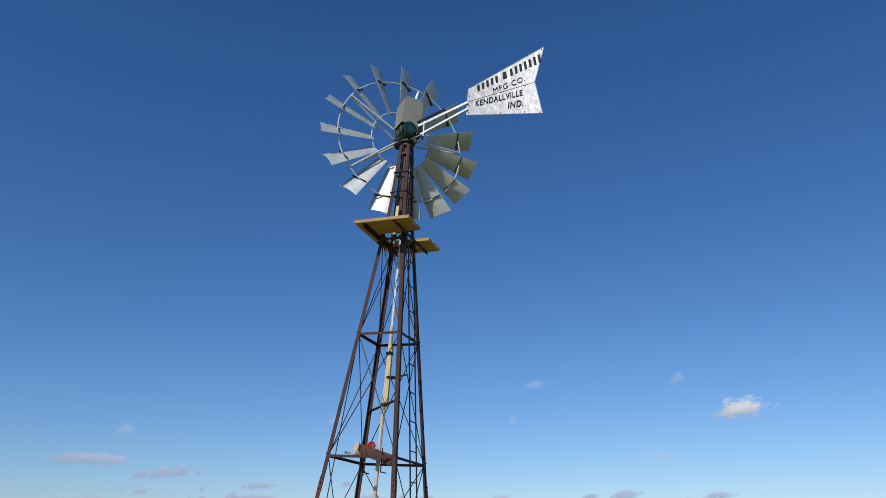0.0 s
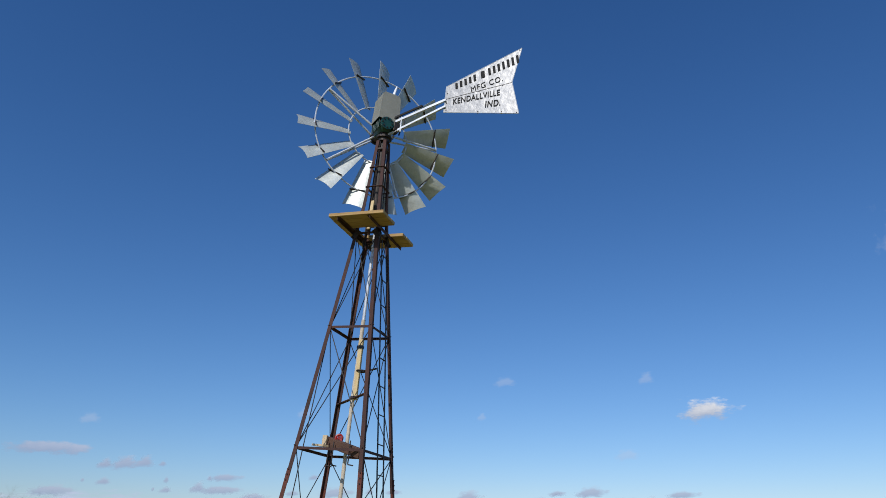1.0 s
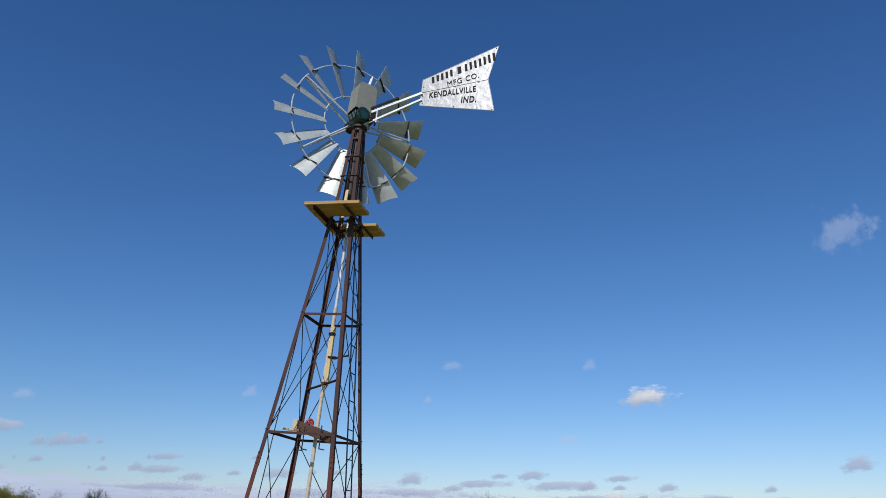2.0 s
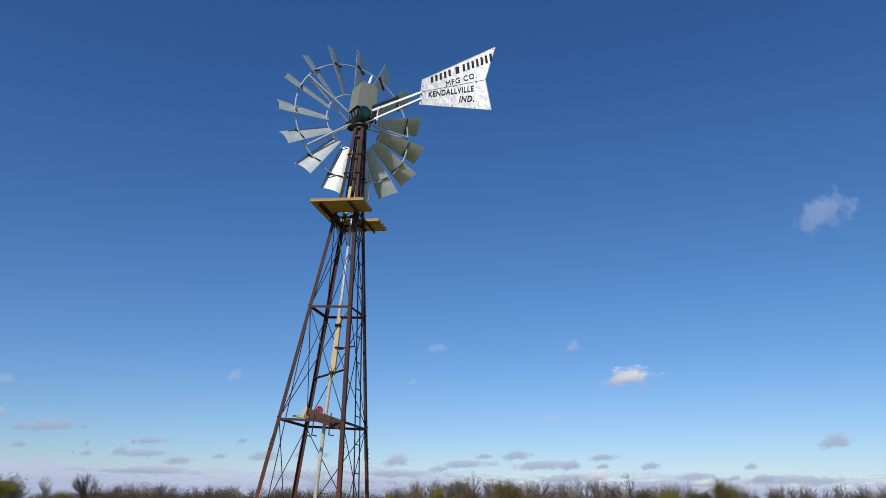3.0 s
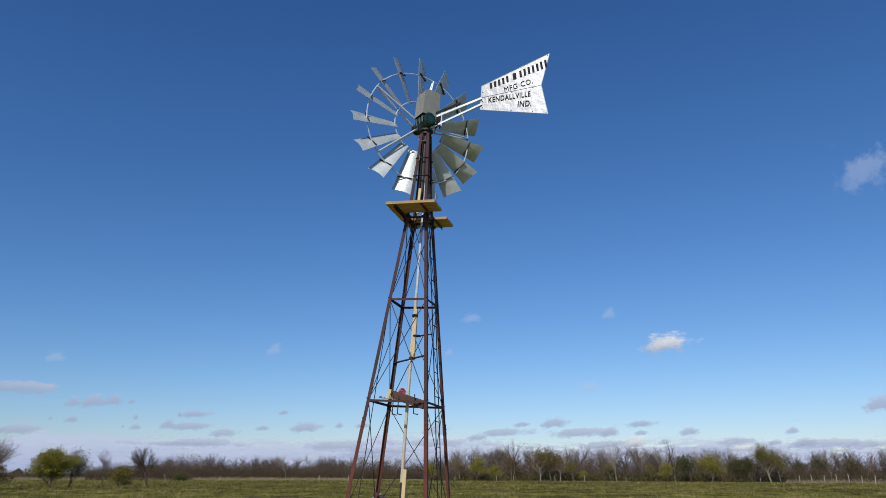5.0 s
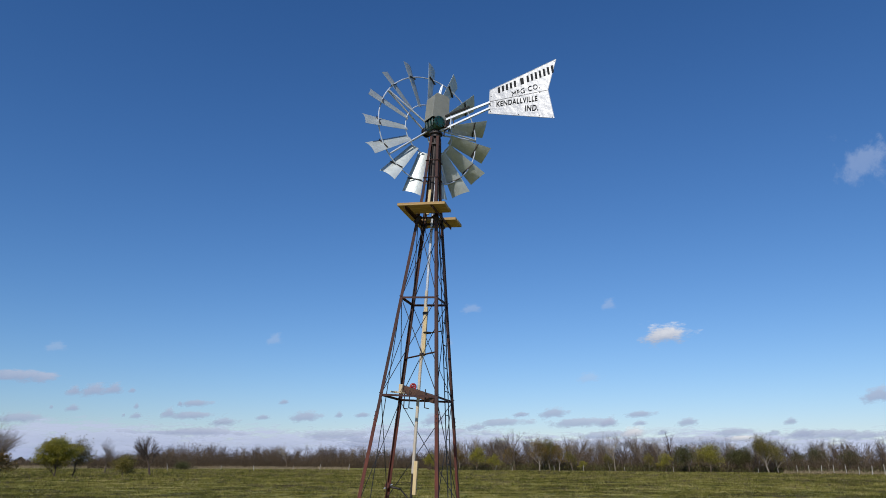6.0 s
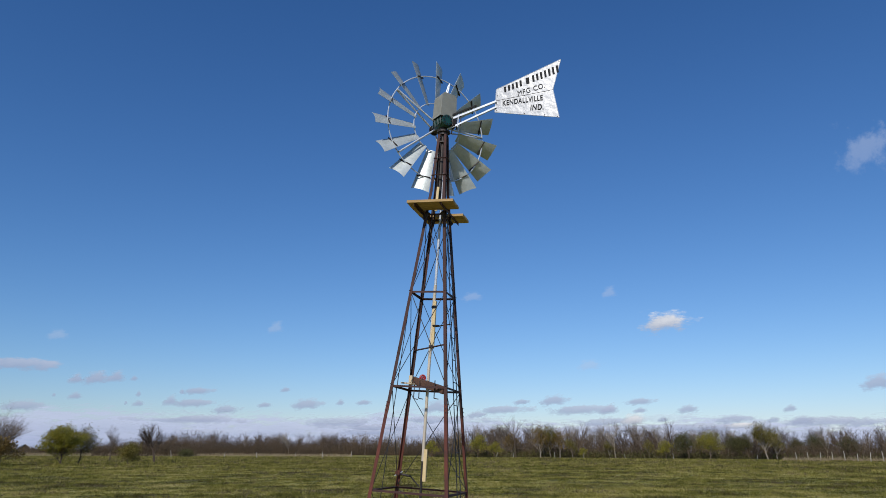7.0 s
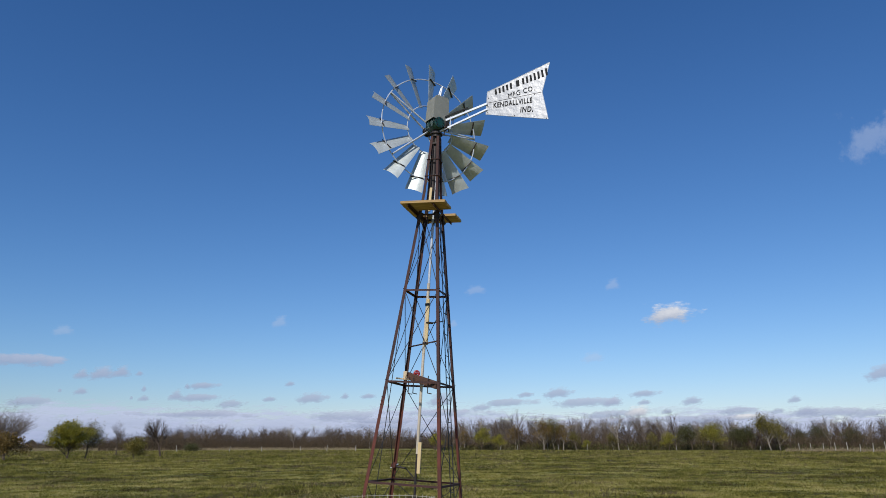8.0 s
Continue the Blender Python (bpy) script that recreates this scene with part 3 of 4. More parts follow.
def build_tail():
    # local x runs outward along the tail, y away from the lettered side, z up
    t = empty("tail_vane", LEAN @ pose(0, 0, 7.0, 0, 0, -21.2), "silver sheet metal tail vane with black lettering on twin booms", "tail vane")
    out = [(0.925, 0.35), (2.05, 0.13), (1.935, 0.66), (2.06, 1.215), (0.935, 0.785)]
    bm = bmesh.new()
    lo = [bm.verts.new((x, -0.002, z)) for x, z in out]
    hi = [bm.verts.new((x, 0.002, z)) for x, z in out]
    bm.faces.new(lo)
    bm.faces.new(hi[::-1])
    for i in range(5):
        j = (i + 1) % 5
        bm.faces.new((lo[j], lo[i], hi[i], hi[j]))
    bmesh.ops.recalc_face_normals(bm, faces=bm.faces[:])
    part("sheet", bm, VANE, t, "dented silver sheet")
    for (x0, z0), (x1, z1) in zip(out, out[1:] + out[:1]):
        part("rolled_edge", rod((x0, 0, z0), (x1, 0, z1), 0.006, 6), GALV_ROD, t)
    part("seam", bar((0.93, -0.004, 0.565), (1.935, -0.004, 0.655), 0.005, 0.004, (0, 1, 0)), DARK, t, "thin dark lap seam")
    for x, zb, zt in ((1.02, 0.335, 0.81), (1.45, 0.25, 0.975), (1.80, 0.18, 1.11)):
        part("stiffener", bar((x, 0.012, zb), (x, 0.012, zt), 0.03, 0.018, (0, 1, 0)), GALV_ROD, t)
    for x, z in ((0.96, 0.38), (0.96, 0.50), (0.96, 0.66), (1.45, 0.60), (1.80, 0.63), (1.45, 0.265), (1.80, 0.20), (2.02, 0.15), (2.03, 1.18)):
        part("rivet", rod((x, -0.007, z), (x, 0.0, z), 0.009, 8), DARK, t)
    part("boom", bar((0.10, -0.03, 0.28), (0.95, -0.012, 0.55), 0.03, 0.035), GALV_ROD, t, "galvanized upper boom")
    part("boom", bar((0.08, -0.03, 0.10), (0.95, -0.012, 0.44), 0.028, 0.03), GALV_ROD, t, "galvanized lower boom")
    part("boom_bar", bar((0.05, -0.05, 0.325), (0.60, -0.045, 0.495), 0.022, 0.03), INK, t, "black flat bar along the boom")
    part("boom_strut", rod((0.27, -0.03, 0.12), (0.27, -0.03, 0.40), 0.012, 8), GALV_ROD, t)
    part("boom_strut", rod((0.32, -0.03, 0.14), (0.32, -0.03, 0.37), 0.009, 8), DARK, t)
    def line(x, z, slope):
        return Matrix.Translation((x, -0.008, z)) @ Matrix.Rotation(-math.atan(slope), 4, "Y") @ Matrix.Rotation(radians(90), 4, "X")
    # the maker's name as plain upright bars, one for each letter
    m = line(1.085, 0.712, 0.27)
    x = 0.0
    for word in (5, 1, 7):
        for i in range(word):
            w = 0.036 if word > 1 else 0.058
            hgt = 0.098 + 0.042 * x / 0.95
            ob = part("name_bar", bar((x + w / 2, 0.0, 0), (x + w / 2 + 0.014, hgt, 0), w, 0.003, (0, 0, 1)), INK, t)
            ob.matrix_basis = m
            x += 0.0715
        x += 0.043
    letters("MFG CO.", 0.475, 0.092, line(1.335, 0.612, 0.21), INK, t, "letter", 0.0)
    letters("KENDALLVILLE", 0.70, 0.098, line(1.065, 0.455, 0.03), INK, t, "letter")
    letters("IND.", 0.225, 0.105, line(1.555, 0.31, -0.05), INK, t, "letter")


build_tail()


# ---------------------------------------------------------------- wire cage at the tower foot
def build_cage():
    e = empty("wire_cage", pose(-0.30, -1.15, 0), "round cage of pale welded stock wire before the tower foot", "wire fence")
    r = 0.66
    for z in (0.03, 0.12, 0.24, 0.38, 0.54, 0.70, 0.80, 0.90):
        part("wire", torus(r + random.uniform(-0.008, 0.008), 0.004, 48, 5), WIRE, e).matrix_basis = pose(0, 0, z, 90 + random.uniform(-0.6, 0.6))
    for k in range(42):
        a = 2 * math.pi * k / 42
        x, y = r * math.cos(a), r * math.sin(a)
        part("wire", rod((x, y, 0), (x + random.uniform(-0.012, 0.012), y, 0.91 + random.uniform(0, 0.02)), 0.004, 5), WIRE, e)


build_cage()


# ---------------------------------------------------------------- trees
def limb(verts, faces, a, b, ra, rb, k=3):
    m, ln = frame_of(a, b)
    i = len(verts)
    for p, r in ((a, ra), (b, rb)):
        for j in range(k):
            t = 2 * math.pi * j / k
            verts.append(Vector(p) + m.to_3x3() @ Vector((r * math.cos(t), r * math.sin(t), 0)))
    for j in range(k):
        faces.append((i + j, i + (j + 1) % k, i + k + (j + 1) % k, i + k + j))


def grow(rng, height, spread=0.55, levels=4, trunk_r=0.022, kids=(4, 5, 5, 4), droop=0.0, bare=0.25, tips=None, reach=1.0):
    verts, faces = [], []

    def branch(p, d, ln, r, level):
        steps = 3 if level < 2 else 2 if level < 3 else 1
        pts = [p]
        for s in range(steps):
            d = (d + Vector((rng.gauss(0, 0.13), rng.gauss(0, 0.13), rng.gauss(0.03 - droop * level, 0.06)))).normalized()
            q = pts[-1] + d * ln / steps
            limb(verts, faces, pts[-1], q, r * (1 - 0.65 * s / steps), r * (1 - 0.65 * (s + 1) / steps), 6 if level == 0 else 3)
            pts.append(q)
        if level + 1 >= levels:
            if tips is not None:
                tips.append(pts[-1])
            return
        n = kids[level]
        for i in range(n):
            f = bare + (1 - bare) * (i + rng.random() * 0.8) / n if level == 0 else 0.25 + 0.75 * (i + rng.random()) / n
            f = min(f, 0.999)
            s = int(f * steps)
            start = pts[s].lerp(pts[s + 1], f * steps - s)
            side = Vector((rng.gauss(0, 1), rng.gauss(0, 1), 0)).normalized()
            nd = (d * (1 - spread) + side * spread + Vector((0, 0, 0.12 - droop))).normalized()
            branch(start, nd, ln * (0.42 + 0.25 * rng.random()) * ((1.15 - 0.35 * f) * reach if level == 0 else 1.12), r * 0.45, level + 1)
        branch(pts[-1], d, ln * 0.5, r * 0.34, level + 1)

    branch(Vector((0, 0, -0.1)), Vector((0, 0, 1)), height * 0.62, height * trunk_r, 0)
    return verts, faces


def mesh_of(name, verts, faces, mat):
    me = bpy.data.meshes.new(name)
    me.from_pydata([tuple(v) for v in verts], [], faces)
    me.materials.append(mat)
    return me


def leaf_mesh(name, rng, centres, count, spread, size, mat):
    verts, faces = [], []
    for _ in range(count):
        c = rng.choice(centres) + Vector((rng.gauss(0, spread), rng.gauss(0, spread), rng.gauss(0, spread * 0.8)))
        u = Vector((rng.gauss(0, 1), rng.gauss(0, 1), rng.gauss(0, 1))).normalized()
        v = u.cross(Vector((rng.gauss(0, 1), rng.gauss(0, 1), rng.gauss(0, 1)))).normalized()
        s = size * rng.uniform(0.6, 1.4)
        i = len(verts)
        verts += [c - u * s * 0.5, c + v * s * 0.28, c + u * s * 0.5, c - v * s * 0.28]
        faces.append((i, i + 1, i + 2, i + 3))
    return mesh_of(name, verts, faces, mat)


def build_tree(name, seed, height, bark, label, leaves=None, count=0, cluster=0.3, size=0.16, group="", **kw):
    rng = random.Random(seed)
    tips = []
    verts, faces = grow(rng, height, tips=tips, **kw)
    top = max(v.z for v in verts)
    verts = [v * (height / top) for v in verts]
    tips = [v * (height / top) for v in tips]
    e = empty(name, Matrix.Identity(4), label, "tree" if "tree" in name else "shrub", group)
    ob = new("trunk", mesh_of("trunk", verts, faces, bark))
    ob.parent = e
    if leaves:
        ob = new("crown", leaf_mesh("crown", rng, tips, count, cluster, size, leaves))
        ob.parent = e
    return e


def polar(az, dist, rz=0.0, s=1.0, sink=0.0):
    a = radians(az)
    x, y = 0.35 + dist * math.sin(a), -11.7 + dist * math.cos(a)
    return pose(x, y, terrain(x, y) - sink, 0, 0, rz) @ Matrix.Diagonal((s, s, s, 1))


def put(ob, m):
    ob.matrix_basis = m
    return ob


def build_vegetation():
    rng = random.Random(5)
    # trees standing free in the left part of the pasture
    put(build_tree("bare_tree", 11, 6.7, BARK, "wide bare grey deciduous tree at the pasture edge", levels=5, spread=0.5, kids=(15, 9, 7, 5), trunk_r=0.032, bare=0.08, reach=2.0), polar(-30.3, 90))
    put(build_tree("leafy_shrub", 12, 2.9, BARK, "low shrub with orange-brown autumn leaves under a bare tree", LEAF_O, 4600, 0.28, 0.17, kids=(8, 5, 4, 3), spread=0.65, bare=0.05, reach=1.7), polar(-30.2, 86))
    put(build_tree("leafy_tree", 13, 4.35, BARK_FAR, "round leafy tree turning yellow-green in the pasture", LEAF_Y, 21000, 0.20, 0.12, kids=(13, 6, 4, 2), spread=0.58, bare=0.08, reach=1.18), polar(-26.5, 91, sink=0.1))
    put(build_tree("leafy_tree", 14, 4.5, BARK_FAR, "thin dull olive half-bare tree beside a leafy one", LEAF_OLIVE, 2600, 0.22, 0.14, kids=(10, 6, 5, 4), levels=5, bare=0.16, reach=1.1), polar(-25.4, 94))
    put(build_tree("bare_tree", 15, 5.2, BARK, "slim bare upright tree", levels=5, spread=0.40, kids=(8, 5, 5, 4), bare=0.35, reach=0.8), polar(-23.4, 115))
    put(build_tree("leafy_shrub", 16, 2.4, BARK_FAR, "olive-yellow rounded shrub in the pasture", LEAF_OLIVE, 4600, 0.22, 0.13, kids=(9, 5, 4, 3), spread=0.6, bare=0.10, reach=1.35), polar(-22.2, 88))
    put(build_tree("bare_tree", 17, 5.1, BARK_FAR, "bare vase-shaped tree with upswept twigs", levels=5, spread=0.40, kids=(9, 7, 5, 4), trunk_r=0.034, bare=0.42, reach=1.15), polar(-20.4, 101))
    put(build_tree("leafy_shrub", 18, 1.7, BARK_FAR, "low dark green shrub at the far field edge", LEAF_G, 3000, 0.3, 0.16, kids=(9, 5, 4, 3), spread=0.7, bare=0.02, reach=1.9), polar(-18.3, 158))
    # woods behind the field
    kinds = [build_tree("bare_tree", 30 + i, 9.3, (BARK_FAR, BARK, BARK_PALE)[i % 3], "tall bare autumn tree in the woods behind the field",
                        levels=5, spread=0.34 + 0.045 * (i % 4), kids=(6, 5, 4, 2), trunk_r=0.020, bare=0.30, reach=0.98, group="woods behind the field") for i in range(8)]
    used = [False] * len(kinds)

    def wood(az, d, s):
        k = rng.randrange(len(kinds))
        m = polar(az, d, rng.uniform(0, 360), s)
        if not used[k]:
            used[k] = True
            put(kinds[k], m)
        else:
            copy_thing(kinds[k], Matrix.Identity(4)).matrix_basis = m
    for i in range(150):
        az = rng.uniform(1.0, 36)
        wood(az, rng.uniform(196, 245), rng.uniform(0.90, 1.12) * (1.0 if az < 21 else 0.92))
    for i in range(88):
        az = rng.uniform(-22, 2)
        wood(az, rng.uniform(258, 310), rng.uniform(0.80, 0.98) * min(1.0, 0.62 + (az + 22) * 0.10))
    for az, d, s in ((6.8, 192, 1.22), (9.0, 195, 1.1), (11.6, 198, 1.08), (14.4, 193, 1.16), (15.0, 196, 1.08), (18.6, 195, 1.18), (16.4, 200, 1.05), (24.0, 194, 1.08),
                     (-16.6, 262, 1.0), (-8.3, 260, 1.0), (-5.0, 262, 0.98), (-13.0, 265, 0.92), (1.6, 196, 0.95)):
        wood(az, d, s)
    # leafy trees along the wood's edge
    edge = "leafy trees at the wood edge"
    lt = [build_tree("leafy_tree", 50, 6.0, BARK, "small tree with yellow-green autumn leaves at the wood edge", LEAF_Y, 3600, 0.36, 0.22, kids=(9, 5, 4, 2), spread=0.55, reach=1.25, bare=0.20, group=edge),
          build_tree("leafy_tree", 51, 6.0, BARK, "small dark green tree at the wood edge", LEAF_G, 4200, 0.42, 0.22, kids=(9, 5, 4, 2), spread=0.58, reach=1.35, bare=0.16, group=edge),
          build_tree("leafy_tree", 52, 6.0, BARK_PALE, "small tree with sparse brown-gold leaves at the wood edge", LEAF_O, 2300, 0.34, 0.2, kids=(9, 6, 4, 3), spread=0.46, reach=0.95, bare=0.25, group=edge),
          build_tree("leafy_tree", 53, 6.0, BARK_PALE, "tall thin tree with sparse olive-yellow leaves at the wood edge", LEAF_OLIVE, 3000, 0.36, 0.2, kids=(9, 6, 4, 3), spread=0.46, reach=0.95, bare=0.22, group=edge)]
    spots = ((0, 0.1, 190, 0.70), (0, 3.8, 190, 0.95), (0, 5.1, 187, 0.66), (2, 6.5, 194, 1.1), (2, 8.7, 190, 1.36), (3, 9.5, 192, 1.34), (2, 10.2, 191, 1.25), (3, 11.2, 189, 0.8),
             (0, 12.0, 188, 0.42), (0, 18.1, 188, 0.72), (1, 19.7, 188, 1.06), (0, 21.2, 186, 1.08), (3, 20.4, 196, 0.9), (1, 22.7, 194, 0.95), (1, 23.8, 197, 1.0), (3, 25.1, 188, 1.42),
             (3, 25.7, 192, 1.2), (1, 26.8, 206, 0.85), (1, 28.2, 203, 0.98), (1, 30.3, 201, 0.9), (1, 33.0, 190, 0.95), (3, 14.0, 193, 0.7), (2, 2.5, 193, 0.9), (3, 16.9, 192, 0.75))
    placed = [False] * len(lt)
    for k, az, d, s in spots:
        m = polar(az, d, rng.uniform(0, 360), s)
        if placed[k]:
            copy_thing(lt[k], Matrix.Identity(4)).matrix_basis = m
        else:
            placed[k] = True
            put(lt[k], m)

    def brush(name, az0, az1, d0, d1, hh, count, mat, label, seed, w=0.5, thin=0.22):
        r = np.random.default_rng(seed)
        verts, faces = [], []
        for _ in range(count):
            az, d = radians(r.uniform(az0, az1)), r.uniform(d0, d1)
            x, y = 0.35 + d * math.sin(az), -11.7 + d * math.cos(az)
            z = terrain(x, y)
            prof = 0.78 + 0.55 * noise.noise((x * 0.07, y * 0.03, seed))
            top = hh * max(0.25, prof) * r.uniform(0.35, 1.0)
            c = Vector((x, y, z + r.uniform(0, 1) * top))
            u = Vector((r.normal(), r.normal(), r.normal() + 1.4)).normalized()
            v = u.cross(Vector((r.normal(), r.normal(), r.normal()))).normalized()
            s = w * r.uniform(0.5, 1.4)
            i = len(verts)
            verts += [c - u * s, c + v * s * thin, c + u * s, c - v * s * thin]
            faces.append((i, i + 1, i + 2, i + 3))
        tagged(new(name, mesh_of(name, verts, faces, mat)), label, "brush", kind="stuff")

    brush("brush", 0.0, 38, 193, 240, 7.3, 150000, BRUSH, "tangled brown undergrowth along the wood edge", 3, 0.45, 0.06)
    brush("twigs", 0.5, 38, 196, 245, 8.0, 60000, BARK, "grey haze of bare upper twigs in the woods", 17, 0.55, 0.035)
    brush("far_twigs", -20.5, 1.5, 258, 305, 8.0, 50000, BARK_FAR, "brown haze of bare upper twigs in the distant woods", 18, 0.6, 0.035)
    brush("green_brush", 0.5, 38, 191, 200, 2.4, 4500, LEAF_G, "dull green bushes along the wood edge", 8, 0.32, 0.3)
    brush("gold_brush", 1, 22, 191, 199, 2.6, 5000, LEAF_B, "low golden-brown bushes along the wood edge", 13, 0.3, 0.3)
    brush("far_brush", -21.5, 1.5, 250, 300, 7.4, 150000, BRUSH, "grey-brown undergrowth of the distant woods", 4, 0.5, 0.055)
    brush("low_brush", -42, -20, 270, 300, 3.6, 40000, BRUSH, "low dark hedge far behind the pasture", 15, 0.4, 0.1)
    brush("dark_brush", -24.6, -17.6, 205, 225, 4.3, 36000, BRUSH, "dark brown thicket behind the pasture", 6, 0.38, 0.07)
    brush("reeds", -32, -6, 200, 245, 0.9, 9000, REED, "pale dry reeds at the far field edge", 7, 0.4, 0.08)
    brush("reeds_right", 26, 40, 150, 188, 1.0, 8000, REED, "pale dry grass along the fence", 9, 0.3, 0.07)


build_vegetation()


def build_farmhouse():
    e = empty("farmhouse", polar(-28.8, 310, 35, 0.65), "small dark farmhouse with white trim far behind the pasture", "house")
    bm = bmesh.new()
    prof = [(-2.6, 0), (2.6, 0), (2.6, 2.9), (0, 4.9), (-2.6, 2.9)]
    lo = [bm.verts.new((x, -3.4, z)) for x, z in prof]
    hi = [bm.verts.new((x, 3.4, z)) for x, z in prof]
    bm.faces.new(lo)
    bm.faces.new(hi[::-1])
    for i in range(5):
        bm.faces.new((lo[(i + 1) % 5], lo[i], hi[i], hi[(i + 1) % 5]))
    bmesh.ops.recalc_face_normals(bm, faces=bm.faces[:])
    part("wall", bm, BARK_FAR, e, "dark brown boarded walls")
    for sx in (-1, 1):
        part("roof", bar((sx * 1.47, -3.7, 3.86), (sx * 1.47, 3.7, 3.86), 0.12, 3.75, (-sx * 2.6, 0, 2.0)), ROD, e, "dark shingled roof slope")
        part("barge_board", bar((sx * 2.75, -3.48, 2.8), (0, -3.48, 5.0), 0.3, 0.08, (0, 1, 0)), TRIM, e, "white gable board")
        part("eaves_board", bar((sx * 2.68, -3.4, 2.75), (sx * 2.68, 3.4, 2.75), 0.10, 0.32), TRIM, e, "white eaves board")
    for x in (-1.3, 1.3):
        w = part("window", bar((x, -3.44, 0.9), (x, -3.44, 2.1), 0.95, 0.08, (0, 1, 0)), TRIM, e, "white framed window")
        part("pane", bar((x, -3.49, 1.02), (x, -3.49, 1.98), 0.70, 0.04, (0, 1, 0)), INK, w)


build_farmhouse()


def build_posts():
    rng = random.Random(9)
    def post(name, az, d, h, r, lean, label, group):
        bm = bmesh.new()
        add_prism(bm, (0, 0, -0.2), (lean * h * 0.5, 0, h * 0.55), [(x * rng.uniform(0.85, 1.1), y) for x, y in ring_outline(r, 7)], scale_end=0.95)
        add_prism(bm, (lean * h * 0.5, 0, h * 0.55), (lean * h * 1.2, 0, h), ring_outline(r * 0.95, 7), scale_end=0.8)
        ob = part(name, bm, POST)
        ob.matrix_basis = polar(az, d)
        tagged(ob, label, "fence post", group)
    for i in range(11):
        f = i / 10
        post("fence_post", 26.9 + 7.5 * f, 178 - 45 * f, rng.uniform(1.45, 2.0), 0.07, rng.uniform(-0.06, 0.06), "pale weathered wooden fence post", "fence along the right pasture edge")
    for az in (-19.3, -15.6, -13.2, -10.3, -8.3, -6.1, 2.1, 5.3, 6.6, 9.8, 12.0, 15.1, 18.6, 24.4):
        d = 150 if az < 0 else 183
        post("fence_post", az, d, rng.uniform(1.1, 1.6), 0.05, rng.uniform(-0.15, 0.15), "thin bleached wooden post at the far field edge", "posts along the far field edge")


build_posts()


# ---------------------------------------------------------------- grass
blades("grass", 70000, wedge(18, 180), 0.055, 0.06, GRASS, "short yellow-green pasture grass", "grass", 21, per=5, lean=0.9)
blades("tussocks", 9000, wedge(18, 160, (2.2, 0.16, 5.5)), 0.11, 0.05, GRASS, "taller tussocks of rough pasture grass", "grass", 24, per=9, lean=0.6)
blades("dry_grass", 5000, wedge(18, 160, (3.0, 0.18, 3.7)), 0.09, 0.04, HAY, "clumps of dry straw-coloured grass", "grass", 23, per=6, lean=0.7)
blades("far_grass", 3600, wedge(95, 188), 0.05, 0.035, REED, "tan dry grass towards the far field edge", "grass", 25, per=5, lean=0.8)
blades("weeds", 1600, wedge(18, 150, (4.0, 0.20, 8.1)), 0.15, 0.03, WEED, "patches of low brown weeds", "weeds", 22, per=9, lean=0.6)


